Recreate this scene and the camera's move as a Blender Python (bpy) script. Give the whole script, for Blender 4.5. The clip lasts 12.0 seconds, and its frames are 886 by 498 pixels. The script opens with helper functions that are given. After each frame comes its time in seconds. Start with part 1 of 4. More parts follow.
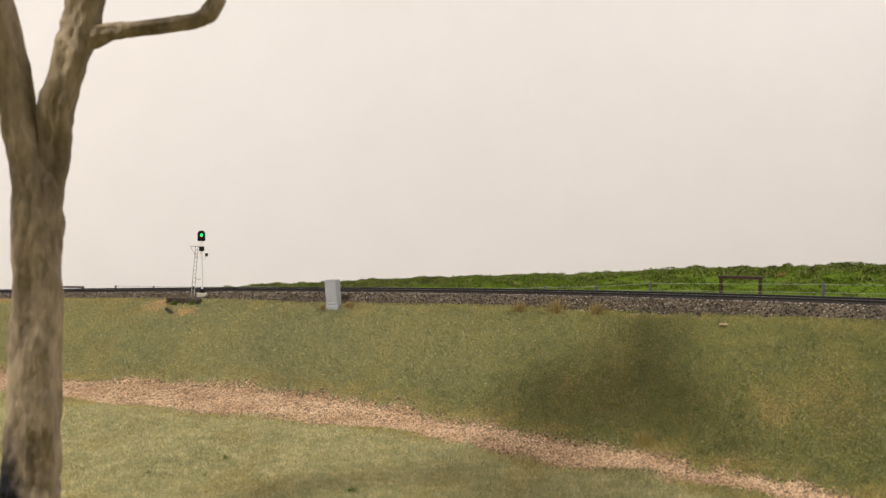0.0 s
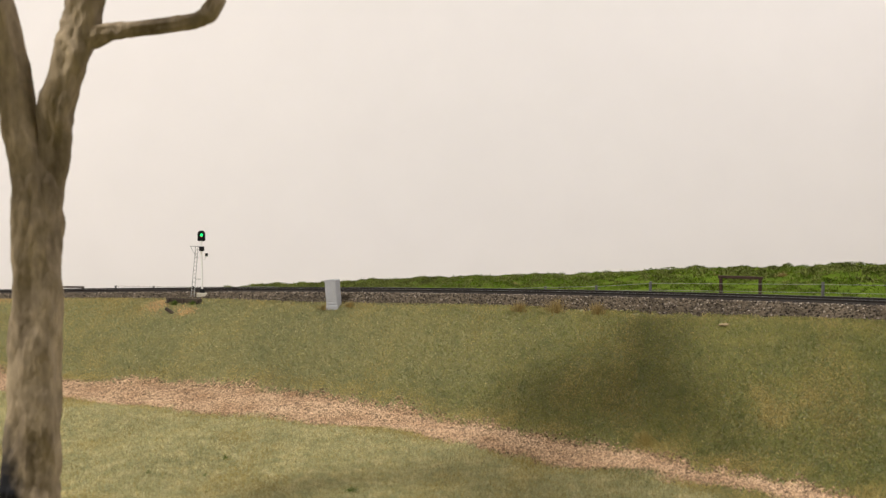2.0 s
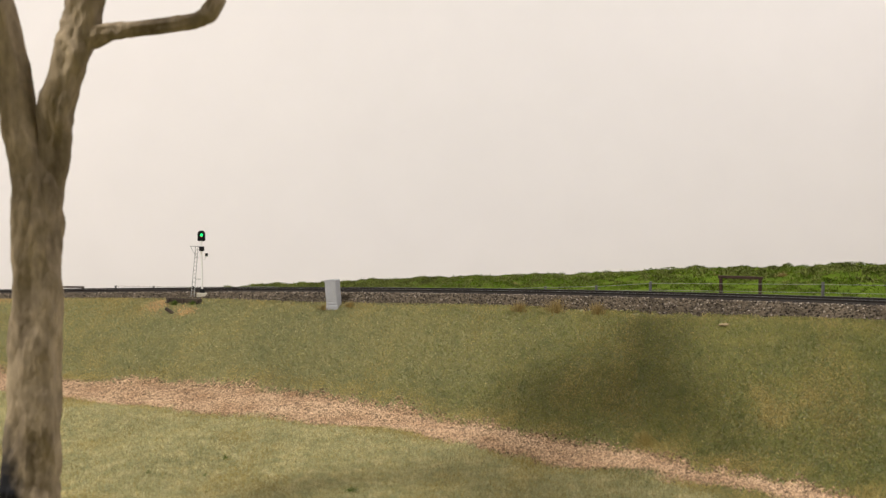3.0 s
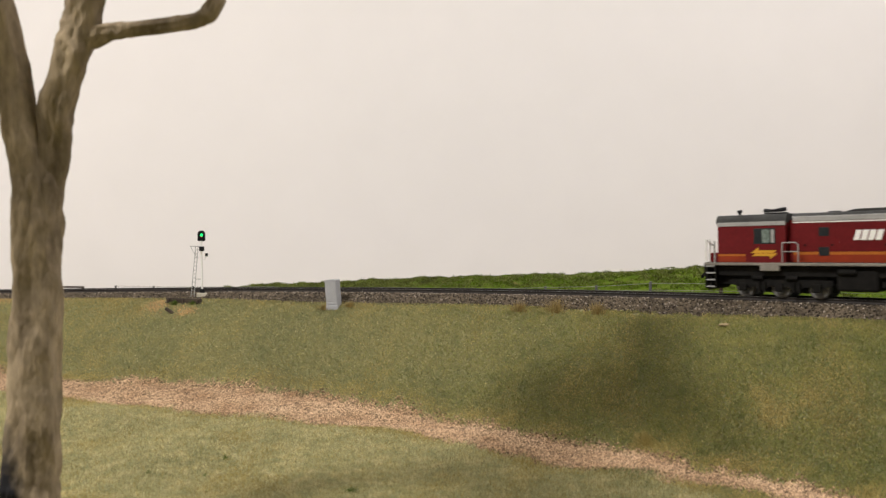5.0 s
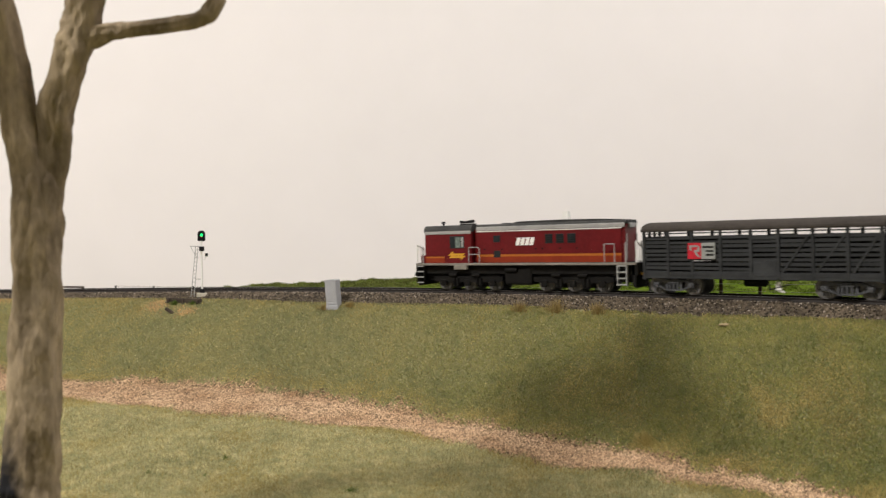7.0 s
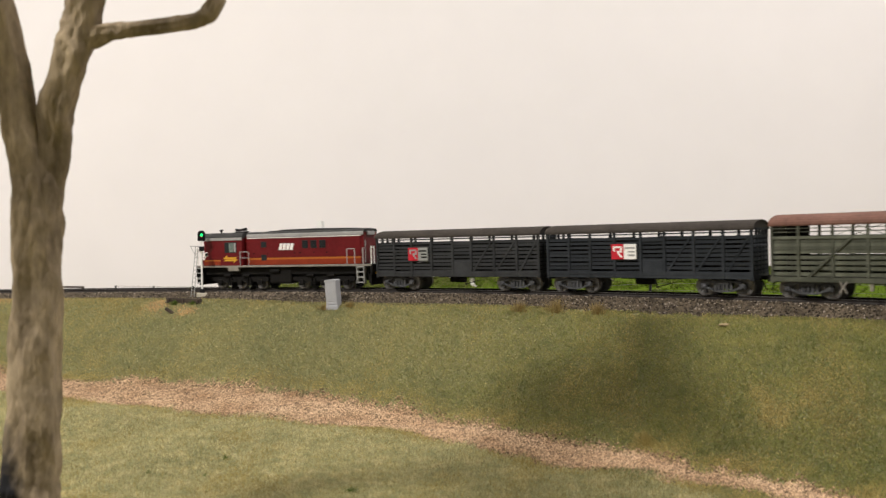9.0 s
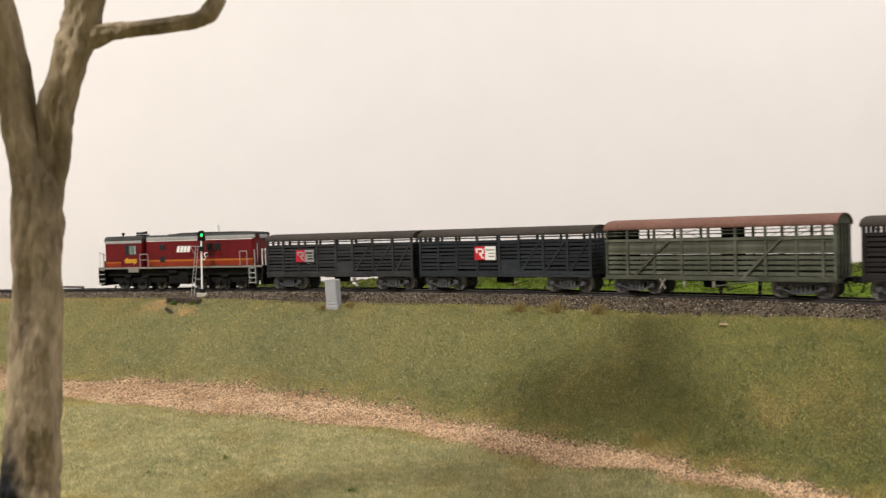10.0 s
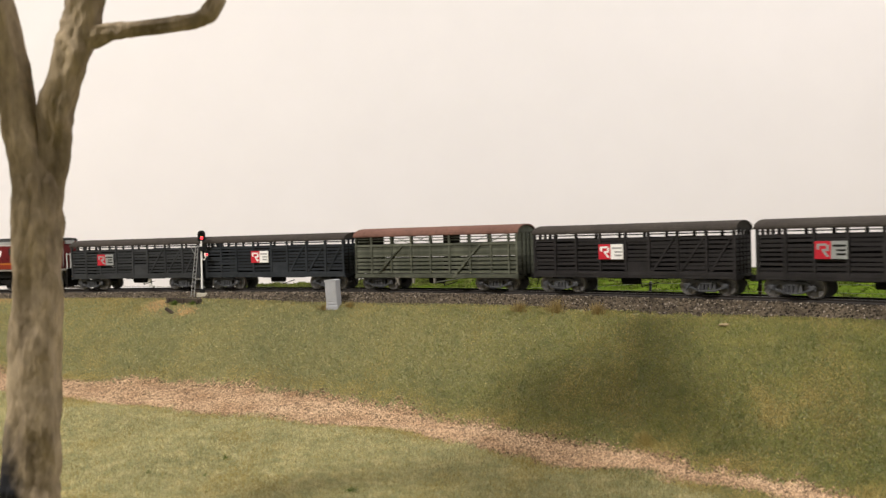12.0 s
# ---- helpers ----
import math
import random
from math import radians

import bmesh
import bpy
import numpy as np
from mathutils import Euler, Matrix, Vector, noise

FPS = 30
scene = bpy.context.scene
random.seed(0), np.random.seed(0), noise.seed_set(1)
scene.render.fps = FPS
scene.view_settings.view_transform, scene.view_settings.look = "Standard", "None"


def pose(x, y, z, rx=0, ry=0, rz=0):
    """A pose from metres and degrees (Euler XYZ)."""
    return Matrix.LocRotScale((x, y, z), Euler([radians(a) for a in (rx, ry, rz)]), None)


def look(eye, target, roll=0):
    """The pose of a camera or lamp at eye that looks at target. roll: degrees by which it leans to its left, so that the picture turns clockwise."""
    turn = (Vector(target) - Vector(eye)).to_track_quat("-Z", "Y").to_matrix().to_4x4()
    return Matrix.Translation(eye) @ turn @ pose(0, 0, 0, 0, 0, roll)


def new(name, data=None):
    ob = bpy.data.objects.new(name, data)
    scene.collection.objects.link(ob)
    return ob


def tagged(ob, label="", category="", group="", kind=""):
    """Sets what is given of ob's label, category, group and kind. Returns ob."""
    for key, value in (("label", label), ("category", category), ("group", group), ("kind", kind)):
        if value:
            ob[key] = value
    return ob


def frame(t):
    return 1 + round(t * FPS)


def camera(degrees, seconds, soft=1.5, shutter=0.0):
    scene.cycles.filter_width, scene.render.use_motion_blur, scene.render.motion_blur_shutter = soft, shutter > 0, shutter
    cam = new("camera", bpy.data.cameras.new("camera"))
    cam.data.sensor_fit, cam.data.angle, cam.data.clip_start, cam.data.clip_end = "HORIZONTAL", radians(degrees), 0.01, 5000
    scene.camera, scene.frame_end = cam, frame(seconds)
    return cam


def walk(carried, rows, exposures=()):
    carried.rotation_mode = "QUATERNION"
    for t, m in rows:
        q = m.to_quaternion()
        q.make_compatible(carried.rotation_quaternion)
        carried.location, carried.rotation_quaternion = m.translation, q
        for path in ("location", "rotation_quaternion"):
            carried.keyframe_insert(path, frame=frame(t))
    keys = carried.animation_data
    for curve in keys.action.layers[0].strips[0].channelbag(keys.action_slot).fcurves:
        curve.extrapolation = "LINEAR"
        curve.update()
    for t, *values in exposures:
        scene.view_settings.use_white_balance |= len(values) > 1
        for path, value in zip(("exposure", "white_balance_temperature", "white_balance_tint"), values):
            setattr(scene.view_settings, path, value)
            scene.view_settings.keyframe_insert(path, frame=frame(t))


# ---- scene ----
cam = camera(58.5, 12.0, 1.3, 0.35)
Z0 = 1.2                      # height of the railhead over the floor of the room
EYE = (0.0, 0.0, Z0 + 0.0515)
VIEW = look(EYE, (0.0, 1.0, Z0 + 0.0515 - 0.0327), -0.52)
cam.data.dof.use_dof, cam.data.dof.focus_distance, cam.data.dof.aperture_fstop = True, 0.60, 17.0
walk(cam, [(0.0, VIEW), (12.0, VIEW)], exposures=[(0.0, 0.0), (3.2, 0.0), (4.8, -0.05), (6.0, -0.03), (7.2, 0.02), (9.0, 0.06), (10.5, 0.1), (12.0, 0.13)])

# ---- light: two ceiling panels in a closed white room ----
world = bpy.data.worlds.new("world")
scene.world = world
world.use_nodes = True
world.node_tree.nodes["Background"].inputs[0].default_value = (1.0, 0.93, 0.85, 1)
world.node_tree.nodes["Background"].inputs[1].default_value = 0.02


def ceiling_lamp(x, y, size, power, colour):
    data = bpy.data.lights.new("ceiling_lamp_light", "AREA")
    data.shape, data.size, data.energy, data.color = "DISK", size, power, colour
    lamp = new("ceiling_lamp_light", data)
    lamp.matrix_world = pose(x, y, 2.56)
    return lamp


KEY = ceiling_lamp(-0.86, -0.2, 0.24, 43, (1.0, 0.955, 0.91))
OVERHEAD = ceiling_lamp(0.75, 0.28, 0.6, 20, (1.0, 0.965, 0.955))


# ---- the track's line, in millimetres: right, away, and heading ----
TRACK = dict(D0=619.48, th=-0.512125, k=-7.8307e-4, dk=-8.1295e-7, g=0.02327)
S_LO, S_HI, DS = -700.0, 1750.0, 2.0


def _line():
    n = int((S_HI - S_LO) / DS) + 1
    s = S_LO + DS * np.arange(n)
    k = np.clip(s, -560.0, 345.0)
    h = TRACK["th"] + TRACK["k"] * k + TRACK["dk"] * k * k / 2
    X, D = np.zeros(n), np.zeros(n)
    X[1:] = np.cumsum((np.cos(h[1:]) + np.cos(h[:-1])) / 2 * DS)
    D[1:] = np.cumsum((np.sin(h[1:]) + np.sin(h[:-1])) / 2 * DS)
    i0 = int(round(-S_LO / DS))
    return s, X - X[i0], D - D[i0] + TRACK["D0"], h, TRACK["g"] * np.clip(s, -700.0, 420.0)


LS, LX, LD, LH, LZ = _line()


def at_track(s, o=0.0, z=0.0):
    """A point at the length s, o to the near side, z over the railhead; and the heading."""
    X, D, h, b = (np.interp(s, LS, q) for q in (LX, LD, LH, LZ))
    return X + o * np.sin(h), D - o * np.cos(h), b + z, h


def nearest(X, D):
    """Length and near-side offset of plan points."""
    X, D = np.asarray(X, float), np.asarray(D, float)
    s = np.zeros_like(X)
    best = np.full(X.shape, 1e18)
    for i in range(0, len(LS), 20):
        d = (X - LX[i]) ** 2 + (D - LD[i]) ** 2
        m = d < best
        best[m], s[m] = d[m], LS[i]
    for _ in range(4):
        x, d, h = (np.interp(s, LS, q) for q in (LX, LD, LH))
        s = np.clip(s + (X - x) * np.cos(h) + (D - d) * np.sin(h), S_LO, S_HI)
    x, d, h = (np.interp(s, LS, q) for q in (LX, LD, LH))
    return s, (X - x) * np.sin(h) - (D - d) * np.cos(h)


# path along the foot of the embankment: s, middle offset, half width
PATH_S = (-480, -381, -330, -292, -240, -190, -150, -100, -60, 0, 60, 115, 160, 205, 225, 250, 280, 310, 340)
PATH_O = (134, 136, 140, 146, 143, 141, 134, 134, 134, 133, 133, 139, 139, 135, 135, 136, 129, 126, 125)
PATH_W = (28, 28, 24, 20, 22, 34, 37, 34, 31, 26, 21, 18, 17, 20, 15, 9, 10, 11, 11)


def waves(X, D, seed, size):
    rng = np.random.RandomState(seed)
    out = np.zeros_like(np.asarray(X, float))
    for k in range(7):
        a, p, w = rng.uniform(0, 2 * math.pi), rng.uniform(0, 6.28), size * rng.uniform(0.5, 1.6)
        out = out + np.sin((X * math.cos(a) + D * math.sin(a)) * 6.283 / w + p) / 2.6
    return out


def smooth(x, a, b):
    t = np.clip((x - a) / (b - a), 0, 1)
    return t * t * (3 - 2 * t)


def path_mask(X, D, s, o):
    m, w = np.interp(s, PATH_S, PATH_O), np.interp(s, PATH_S, PATH_W)
    edge = np.abs(o - m) + 2.2 * waves(X, D, 5, 40) + 0.8 * waves(X, D, 6, 12)
    return 1 - smooth(edge + 1.6 * waves(X, D, 7, 20), w - 9, w + 7)


def ground_z(X, D, with_parts=False):
    s, o = nearest(X, D)
    b = np.interp(s, LS, LZ)
    drop = np.interp(s, (-375, -190, -110, -30, 60, 160, 230, 300), (-6.1, -7.2, -9.2, -9.2, -8.6, -9.8, -9.6, -8.7))
    bulge = 7 * np.exp(-((s - 262) / 45) ** 2) - 7 * np.exp(-((s - 205) / 26) ** 2) + 3 * waves(X, D, 1, 120)
    toe = np.interp(s, PATH_S, PATH_O) - np.interp(s, PATH_S, PATH_W) * 0.7
    low = -70.0 + 1.4 * waves(X, D, 2, 90)
    u = np.clip((o - 31) / (toe - 31), 0, 1)
    bank = b + drop + (low - b - drop) * (0.42 * u + 0.58 * smooth(u, 0, 1)) + bulge * np.sin(u * math.pi) ** 2
    # ballast bed, and the land on the far side
    z = np.where(o > 31, bank, b + drop)
    far = -o - 31
    ridge = np.interp(s, (-560, -400, -330, -256, -231, -205, -168, -120, -73, -29, 3, 43, 72, 113, 156, 196, 271, 420), (-60, -36, -25, -23, -20, -18, -16, -12.5, -10, -7, -5.6, -3.4, 0, 4.2, 6, 9, 12.7, 15))
    rise = np.interp(far, (0, 15, 110, 230), (0, 0, 1, 0.95))
    back = b + drop + (ridge - b - drop) * rise + 1.2 * waves(X, D, 3, 40) * smooth(far, 5, 40) - 60 * smooth(far, 225, 480)
    z = np.where(o < -31, back, z)
    z = z + np.where(np.abs(o) <= 31, -1.0, 0.0)
    z = z + smooth(o, 120, 220) * 2.0 * waves(X, D, 4, 160)
    return (z, s, o) if with_parts else z


# ---- helpers for meshes; shapes are given in millimetres ----
LONG = [1.0]      # lengthens the bodies of the train's vehicles


def part(name, bm, material, parent=None, label="", smooth_faces=False):
    me = bpy.data.meshes.new(name)
    bmesh.ops.recalc_face_normals(bm, faces=bm.faces)
    bm.to_mesh(me)
    bm.free()
    me.transform(Matrix.Diagonal((0.001 * LONG[0], 0.001, 0.001, 1)))
    me.materials.append(material)
    if smooth_faces:
        me.shade_smooth()
    ob = new(name, me)
    if parent:
        ob.parent = parent
    if label:
        ob["label"] = label
    return ob


def raw(name, verts, faces, material, parent=None):
    """A mesh out of arrays of vertices (mm, in the layout's frame) and equal-sided faces."""
    verts, faces = np.asarray(verts, np.float32), np.asarray(faces, np.int32)
    me = bpy.data.meshes.new(name)
    n, k = faces.shape
    me.vertices.add(len(verts))
    me.vertices.foreach_set("co", (verts * 0.001 + np.array((0, 0, Z0), np.float32)).ravel())
    me.loops.add(n * k)
    me.loops.foreach_set("vertex_index", faces.ravel())
    me.polygons.add(n)
    me.polygons.foreach_set("loop_start", np.arange(0, n * k, k, dtype=np.int32))
    me.update(calc_edges=True)
    me.validate()
    me.materials.append(material)
    ob = new(name, me)
    if parent:
        ob.parent = parent
    return ob


def thing(name, m, label, category, group=""):
    return tagged_at(new(name), m, label, category, group)


def tagged_at(ob, m, label, category, group):
    ob.matrix_world = m
    return tagged(ob, label, category, group)


def spot(X, D, z, turn=0.0):
    """A pose on the layout, from millimetres."""
    return pose(X / 1000, D / 1000, Z0 + z / 1000, 0, 0, turn)


def box(bm, x0, x1, y0, y1, z0, z1, bevel=0.0):
    r = bmesh.ops.create_cube(bm, size=1, matrix=Matrix.Translation(((x0 + x1) / 2, (y0 + y1) / 2, (z0 + z1) / 2)) @ Matrix.Diagonal((x1 - x0, y1 - y0, z1 - z0, 1)))
    if bevel:
        edges = list({e for v in r["verts"] for e in v.link_edges})
        bmesh.ops.bevel(bm, geom=edges, offset=bevel, segments=2, affect="EDGES", profile=0.5)
    return bm


def rod(bm, a, b, r, r2=None, sides=8):
    a, b = Vector(a), Vector(b)
    m = Matrix.Translation((a + b) / 2) @ (b - a).to_track_quat("Z", "Y").to_matrix().to_4x4()
    bmesh.ops.create_cone(bm, cap_ends=True, segments=sides, radius1=r, radius2=r if r2 is None else r2, depth=(b - a).length, matrix=m)
    return bm


def prism(bm, outline, y0, y1, axis="y"):
    """An outline in (x, z), carried from y0 to y1 (axis x: outline in (y, z), carried along x)."""
    put = (lambda p, q: (p[0], q, p[1])) if axis == "y" else (lambda p, q: (q, p[0], p[1]))
    a = [bm.verts.new(put(p, y0)) for p in outline]
    b = [bm.verts.new(put(p, y1)) for p in outline]
    bm.faces.new(a), bm.faces.new(b[::-1])
    for i in range(len(a)):
        j = (i + 1) % len(a)
        bm.faces.new((a[i], b[i], b[j], a[j]))
    return bm


def B():
    return bmesh.new()


# ---- materials ----
def material(name, colour, rough=0.6, metal=0.0, scale=200.0, vary=0.15, colour2=None, bump=0.0, bump_scale=800.0, island=0.0, rand=0.0, fine=None, relief=0.0006, spec=0.15, thin=0.0):
    m = bpy.data.materials.new(name)
    m.use_nodes = True
    nt = m.node_tree
    n, l = nt.nodes, nt.links
    bsdf = n["Principled BSDF"]
    bsdf.inputs["Specular IOR Level"].default_value = spec
    bsdf.inputs["Roughness"].default_value, bsdf.inputs["Metallic"].default_value = rough, metal
    co = n.new("ShaderNodeTexCoord")
    geo = n.new("ShaderNodeNewGeometry")
    tex = n.new("ShaderNodeTexNoise")
    tex.inputs["Scale"].default_value, tex.inputs["Detail"].default_value, tex.inputs["Roughness"].default_value = scale, 5, 0.65
    l.new(co.outputs["Object"], tex.inputs["Vector"])
    ramp = n.new("ShaderNodeValToRGB")
    c2 = colour2 or tuple(c * (1 - 2 * vary) for c in colour)
    ramp.color_ramp.elements[0].position, ramp.color_ramp.elements[1].position = 0.32, 0.68
    ramp.color_ramp.elements[0].color, ramp.color_ramp.elements[1].color = (*c2, 1), (*colour, 1)
    l.new(tex.outputs["Fac"], ramp.inputs["Fac"])
    out = ramp.outputs["Color"]
    hsv = n.new("ShaderNodeHueSaturation")
    l.new(out, hsv.inputs["Color"])
    src = None
    if island:
        src, amount = geo.outputs["Random Per Island"], island
    elif rand:
        src, amount = n.new("ShaderNodeObjectInfo").outputs["Random"], rand
    else:
        t2 = n.new("ShaderNodeTexNoise")
        t2.inputs["Scale"].default_value, t2.inputs["Detail"].default_value = fine or scale * 9, 3
        l.new(co.outputs["Object"], t2.inputs["Vector"])
        src, amount = t2.outputs["Fac"], vary * 2.0
    mp = n.new("ShaderNodeMapRange")
    mp.inputs["To Min"].default_value, mp.inputs["To Max"].default_value = 1 - amount, 1 + amount
    l.new(src, mp.inputs["Value"])
    l.new(mp.outputs["Result"], hsv.inputs["Value"])
    l.new(hsv.outputs["Color"], bsdf.inputs["Base Color"])
    if thin:
        tr, mix = n.new("ShaderNodeBsdfTranslucent"), n.new("ShaderNodeMixShader")
        mix.inputs["Fac"].default_value = thin
        l.new(hsv.outputs["Color"], tr.inputs["Color"])
        l.new(bsdf.outputs["BSDF"], mix.inputs[1])
        l.new(tr.outputs["BSDF"], mix.inputs[2])
        l.new(mix.outputs["Shader"], n["Material Output"].inputs["Surface"])
    if bump:
        t3 = n.new("ShaderNodeTexNoise")
        t3.inputs["Scale"].default_value, t3.inputs["Detail"].default_value = bump_scale, 4
        l.new(co.outputs["Object"], t3.inputs["Vector"])
        bp = n.new("ShaderNodeBump")
        bp.inputs["Strength"].default_value, bp.inputs["Distance"].default_value = bump, relief
        l.new(t3.outputs["Fac"], bp.inputs["Height"])
        l.new(bp.outputs["Normal"], bsdf.inputs["Normal"])
    return m


def glow(name, colour, strength):
    m = bpy.data.materials.new(name)
    m.use_nodes = True
    b = m.node_tree.nodes["Principled BSDF"]
    b.inputs["Base Color"].default_value = (*[c * 0.5 for c in colour], 1)
    b.inputs["Emission Color"].default_value, b.inputs["Emission Strength"].default_value = (*colour, 1), strength
    return m


BACKDROP = material("backdrop_paint", (0.825, 0.788, 0.786), 0.9, scale=1.5, vary=0.012, bump=0.02, bump_scale=60)
WALL = material("white_wall_paint", (0.78, 0.775, 0.765), 0.9, scale=3, vary=0.02)
FLOOR = material("grey_floor", (0.30, 0.26, 0.22), 0.7, scale=5, vary=0.1)
TIMBER = material("bench_timber", (0.40, 0.29, 0.18), 0.7, scale=30, vary=0.15)
STEEL = material("weathered_rail_steel", (0.032, 0.027, 0.024), 0.6, 0.0, scale=120, vary=0.2)
RAILTOP = material("polished_rail_head", (0.16, 0.155, 0.15), 0.45, 0.5, scale=120, vary=0.1)
SLEEPER = material("dark_sleeper_plastic", (0.030, 0.025, 0.022), 0.8, scale=150, vary=0.2, rand=0.25)
STONE = material("ballast_stone", (0.094, 0.074, 0.052), 0.9, scale=40, vary=0.2, island=0.9)
GRAVEL = material("path_gravel", (0.390, 0.272, 0.170), 0.9, scale=30, vary=0.2, colour2=(0.245, 0.152, 0.086), island=0.75)


# ---- the room ----
def slab(name, lo, hi, mat, label, kind="structure", category=""):
    bm = B()
    box(bm, *[q * 1000 for pair in zip(lo, hi) for q in pair])
    return tagged(part(name, bm, mat, None), label, category, "", kind)


slab("floor", (-2.6, -2.6, -0.1), (2.6, 2.6, 0.0), FLOOR, "grey floor of the layout room")
slab("ceiling", (-2.6, -2.6, 2.6), (2.6, 2.6, 2.7), WALL, "white painted ceiling")
slab("wall_south", (-2.6, -2.7, 0.0), (2.6, -2.6, 2.6), WALL, "white painted room wall")
slab("wall_north", (-2.6, 2.6, 0.0), (2.6, 2.7, 2.6), WALL, "white painted room wall")
slab("wall_west", (-2.7, -2.6, 0.0), (-2.6, 2.6, 2.6), WALL, "white painted room wall")
slab("wall_east", (2.6, -2.6, 0.0), (2.7, 2.6, 2.6), WALL, "white painted room wall")
slab("bench", (-1.3, -1.0, 0.98), (1.6, 1.28, 1.05), TIMBER, "timber bench top that carries the railway layout")


def prism_plan(bm, outline, z0, z1):
    a = [bm.verts.new((*p, z0)) for p in outline]
    b = [bm.verts.new((*p, z1)) for p in outline]
    n = len(a)
    for i in range(n):
        j = (i + 1) % n
        bm.faces.new((a[i], a[j], b[j], b[i]))
    for i in range(n // 2 - 1):
        bm.faces.new((a[i], a[i + 1], a[n - 2 - i], a[n - 1 - i]))
        bm.faces.new((b[i], b[n - 1 - i], b[n - 2 - i], b[i + 1]))
    return bm


def backdrop():
    """A plain pale sheet that stands behind the layout and curves round its ends."""
    bm = B()
    line = [(-1500, -300)] + [(-1100 + 400 * math.cos(a) - 0, 880 + 400 * math.sin(a)) for a in np.linspace(math.pi, math.pi / 2, 9)]
    line += [(1400 + 300 * math.cos(a), 980 + 300 * math.sin(a)) for a in np.linspace(math.pi / 2, 0, 9)] + [(1700, -300)]
    back = [(x * 1.004, y * 1.004 + 4) for x, y in line]
    prism_plan(bm, line + back[::-1], -150, 1100)
    ob = part("backdrop", bm, BACKDROP)
    ob.matrix_world = pose(0, 0, Z0)
    return tagged(ob, "plain off-white painted backdrop sheet behind the layout", "backdrop", "", "structure")


backdrop()


# ---- the land ----
def grass_ground():
    m = bpy.data.materials.new("earth_and_turf")
    m.use_nodes = True
    n, l = m.node_tree.nodes, m.node_tree.links
    bsdf = n["Principled BSDF"]
    bsdf.inputs["Roughness"].default_value = 0.95
    co = n.new("ShaderNodeTexCoord")
    a = n.new("ShaderNodeTexNoise")
    a.inputs["Scale"].default_value, a.inputs["Detail"].default_value = 14, 6
    b = n.new("ShaderNodeTexNoise")
    b.inputs["Scale"].default_value, b.inputs["Detail"].default_value = 900, 4
    for t in (a, b):
        l.new(co.outputs["Object"], t.inputs["Vector"])
    r = n.new("ShaderNodeValToRGB")
    r.color_ramp.elements[0].position, r.color_ramp.elements[1].position = 0.35, 0.7
    r.color_ramp.elements[0].color, r.color_ramp.elements[1].color = (0.125, 0.120, 0.052, 1), (0.185, 0.165, 0.070, 1)
    l.new(a.outputs["Fac"], r.inputs["Fac"])
    h = n.new("ShaderNodeHueSaturation")
    mp = n.new("ShaderNodeMapRange")
    mp.inputs["To Min"].default_value, mp.inputs["To Max"].default_value = 0.9, 1.35
    l.new(b.outputs["Fac"], mp.inputs["Value"])
    l.new(mp.outputs["Result"], h.inputs["Value"])
    l.new(r.outputs["Color"], h.inputs["Color"])
    l.new(h.outputs["Color"], bsdf.inputs["Base Color"])
    return m


TURF = grass_ground()


def ground():
    fx = np.concatenate([np.arange(-1290, -480, 30), np.arange(-480, 420, 4), np.arange(420, 1600, 30)])
    fy = np.concatenate([np.arange(-990, 280, 30), np.arange(280, 960, 4), np.arange(960, 1261, 20)])
    X, D = np.meshgrid(fx, fy)
    z = ground_z(X.ravel(), D.ravel())
    v = np.stack([X.ravel(), D.ravel(), z], 1)
    nx, ny = len(fx), len(fy)
    i = (np.arange(ny - 1)[:, None] * nx + np.arange(nx - 1)[None]).ravel()
    ob = raw("ground", v, np.stack([i, i + 1, i + nx + 1, i + nx], 1), TURF)
    ob.data.shade_smooth()
    return tagged(ob, "model embankment and fields of earth and turf", "ground", "", "structure")


ground()


def strip(name, s0, s1, step, section, mat, parent=None):
    """A section of (offset, z) points carried along the track."""
    s = np.arange(s0, s1 + 0.1, step)
    k = len(section)
    v = np.concatenate([np.stack(at_track(s, o, z)[:3], 1)[:, None] for o, z in section], 1)
    i = (np.arange(len(s) - 1)[:, None] * k + np.arange(k)[None])
    j = (np.arange(len(s) - 1)[:, None] * k + (np.arange(k)[None] + 1) % k)
    f = np.stack([i.ravel(), j.ravel(), (j + k).ravel(), (i + k).ravel()], 1)
    return raw(name, v.reshape(-1, 3), f, mat, parent)


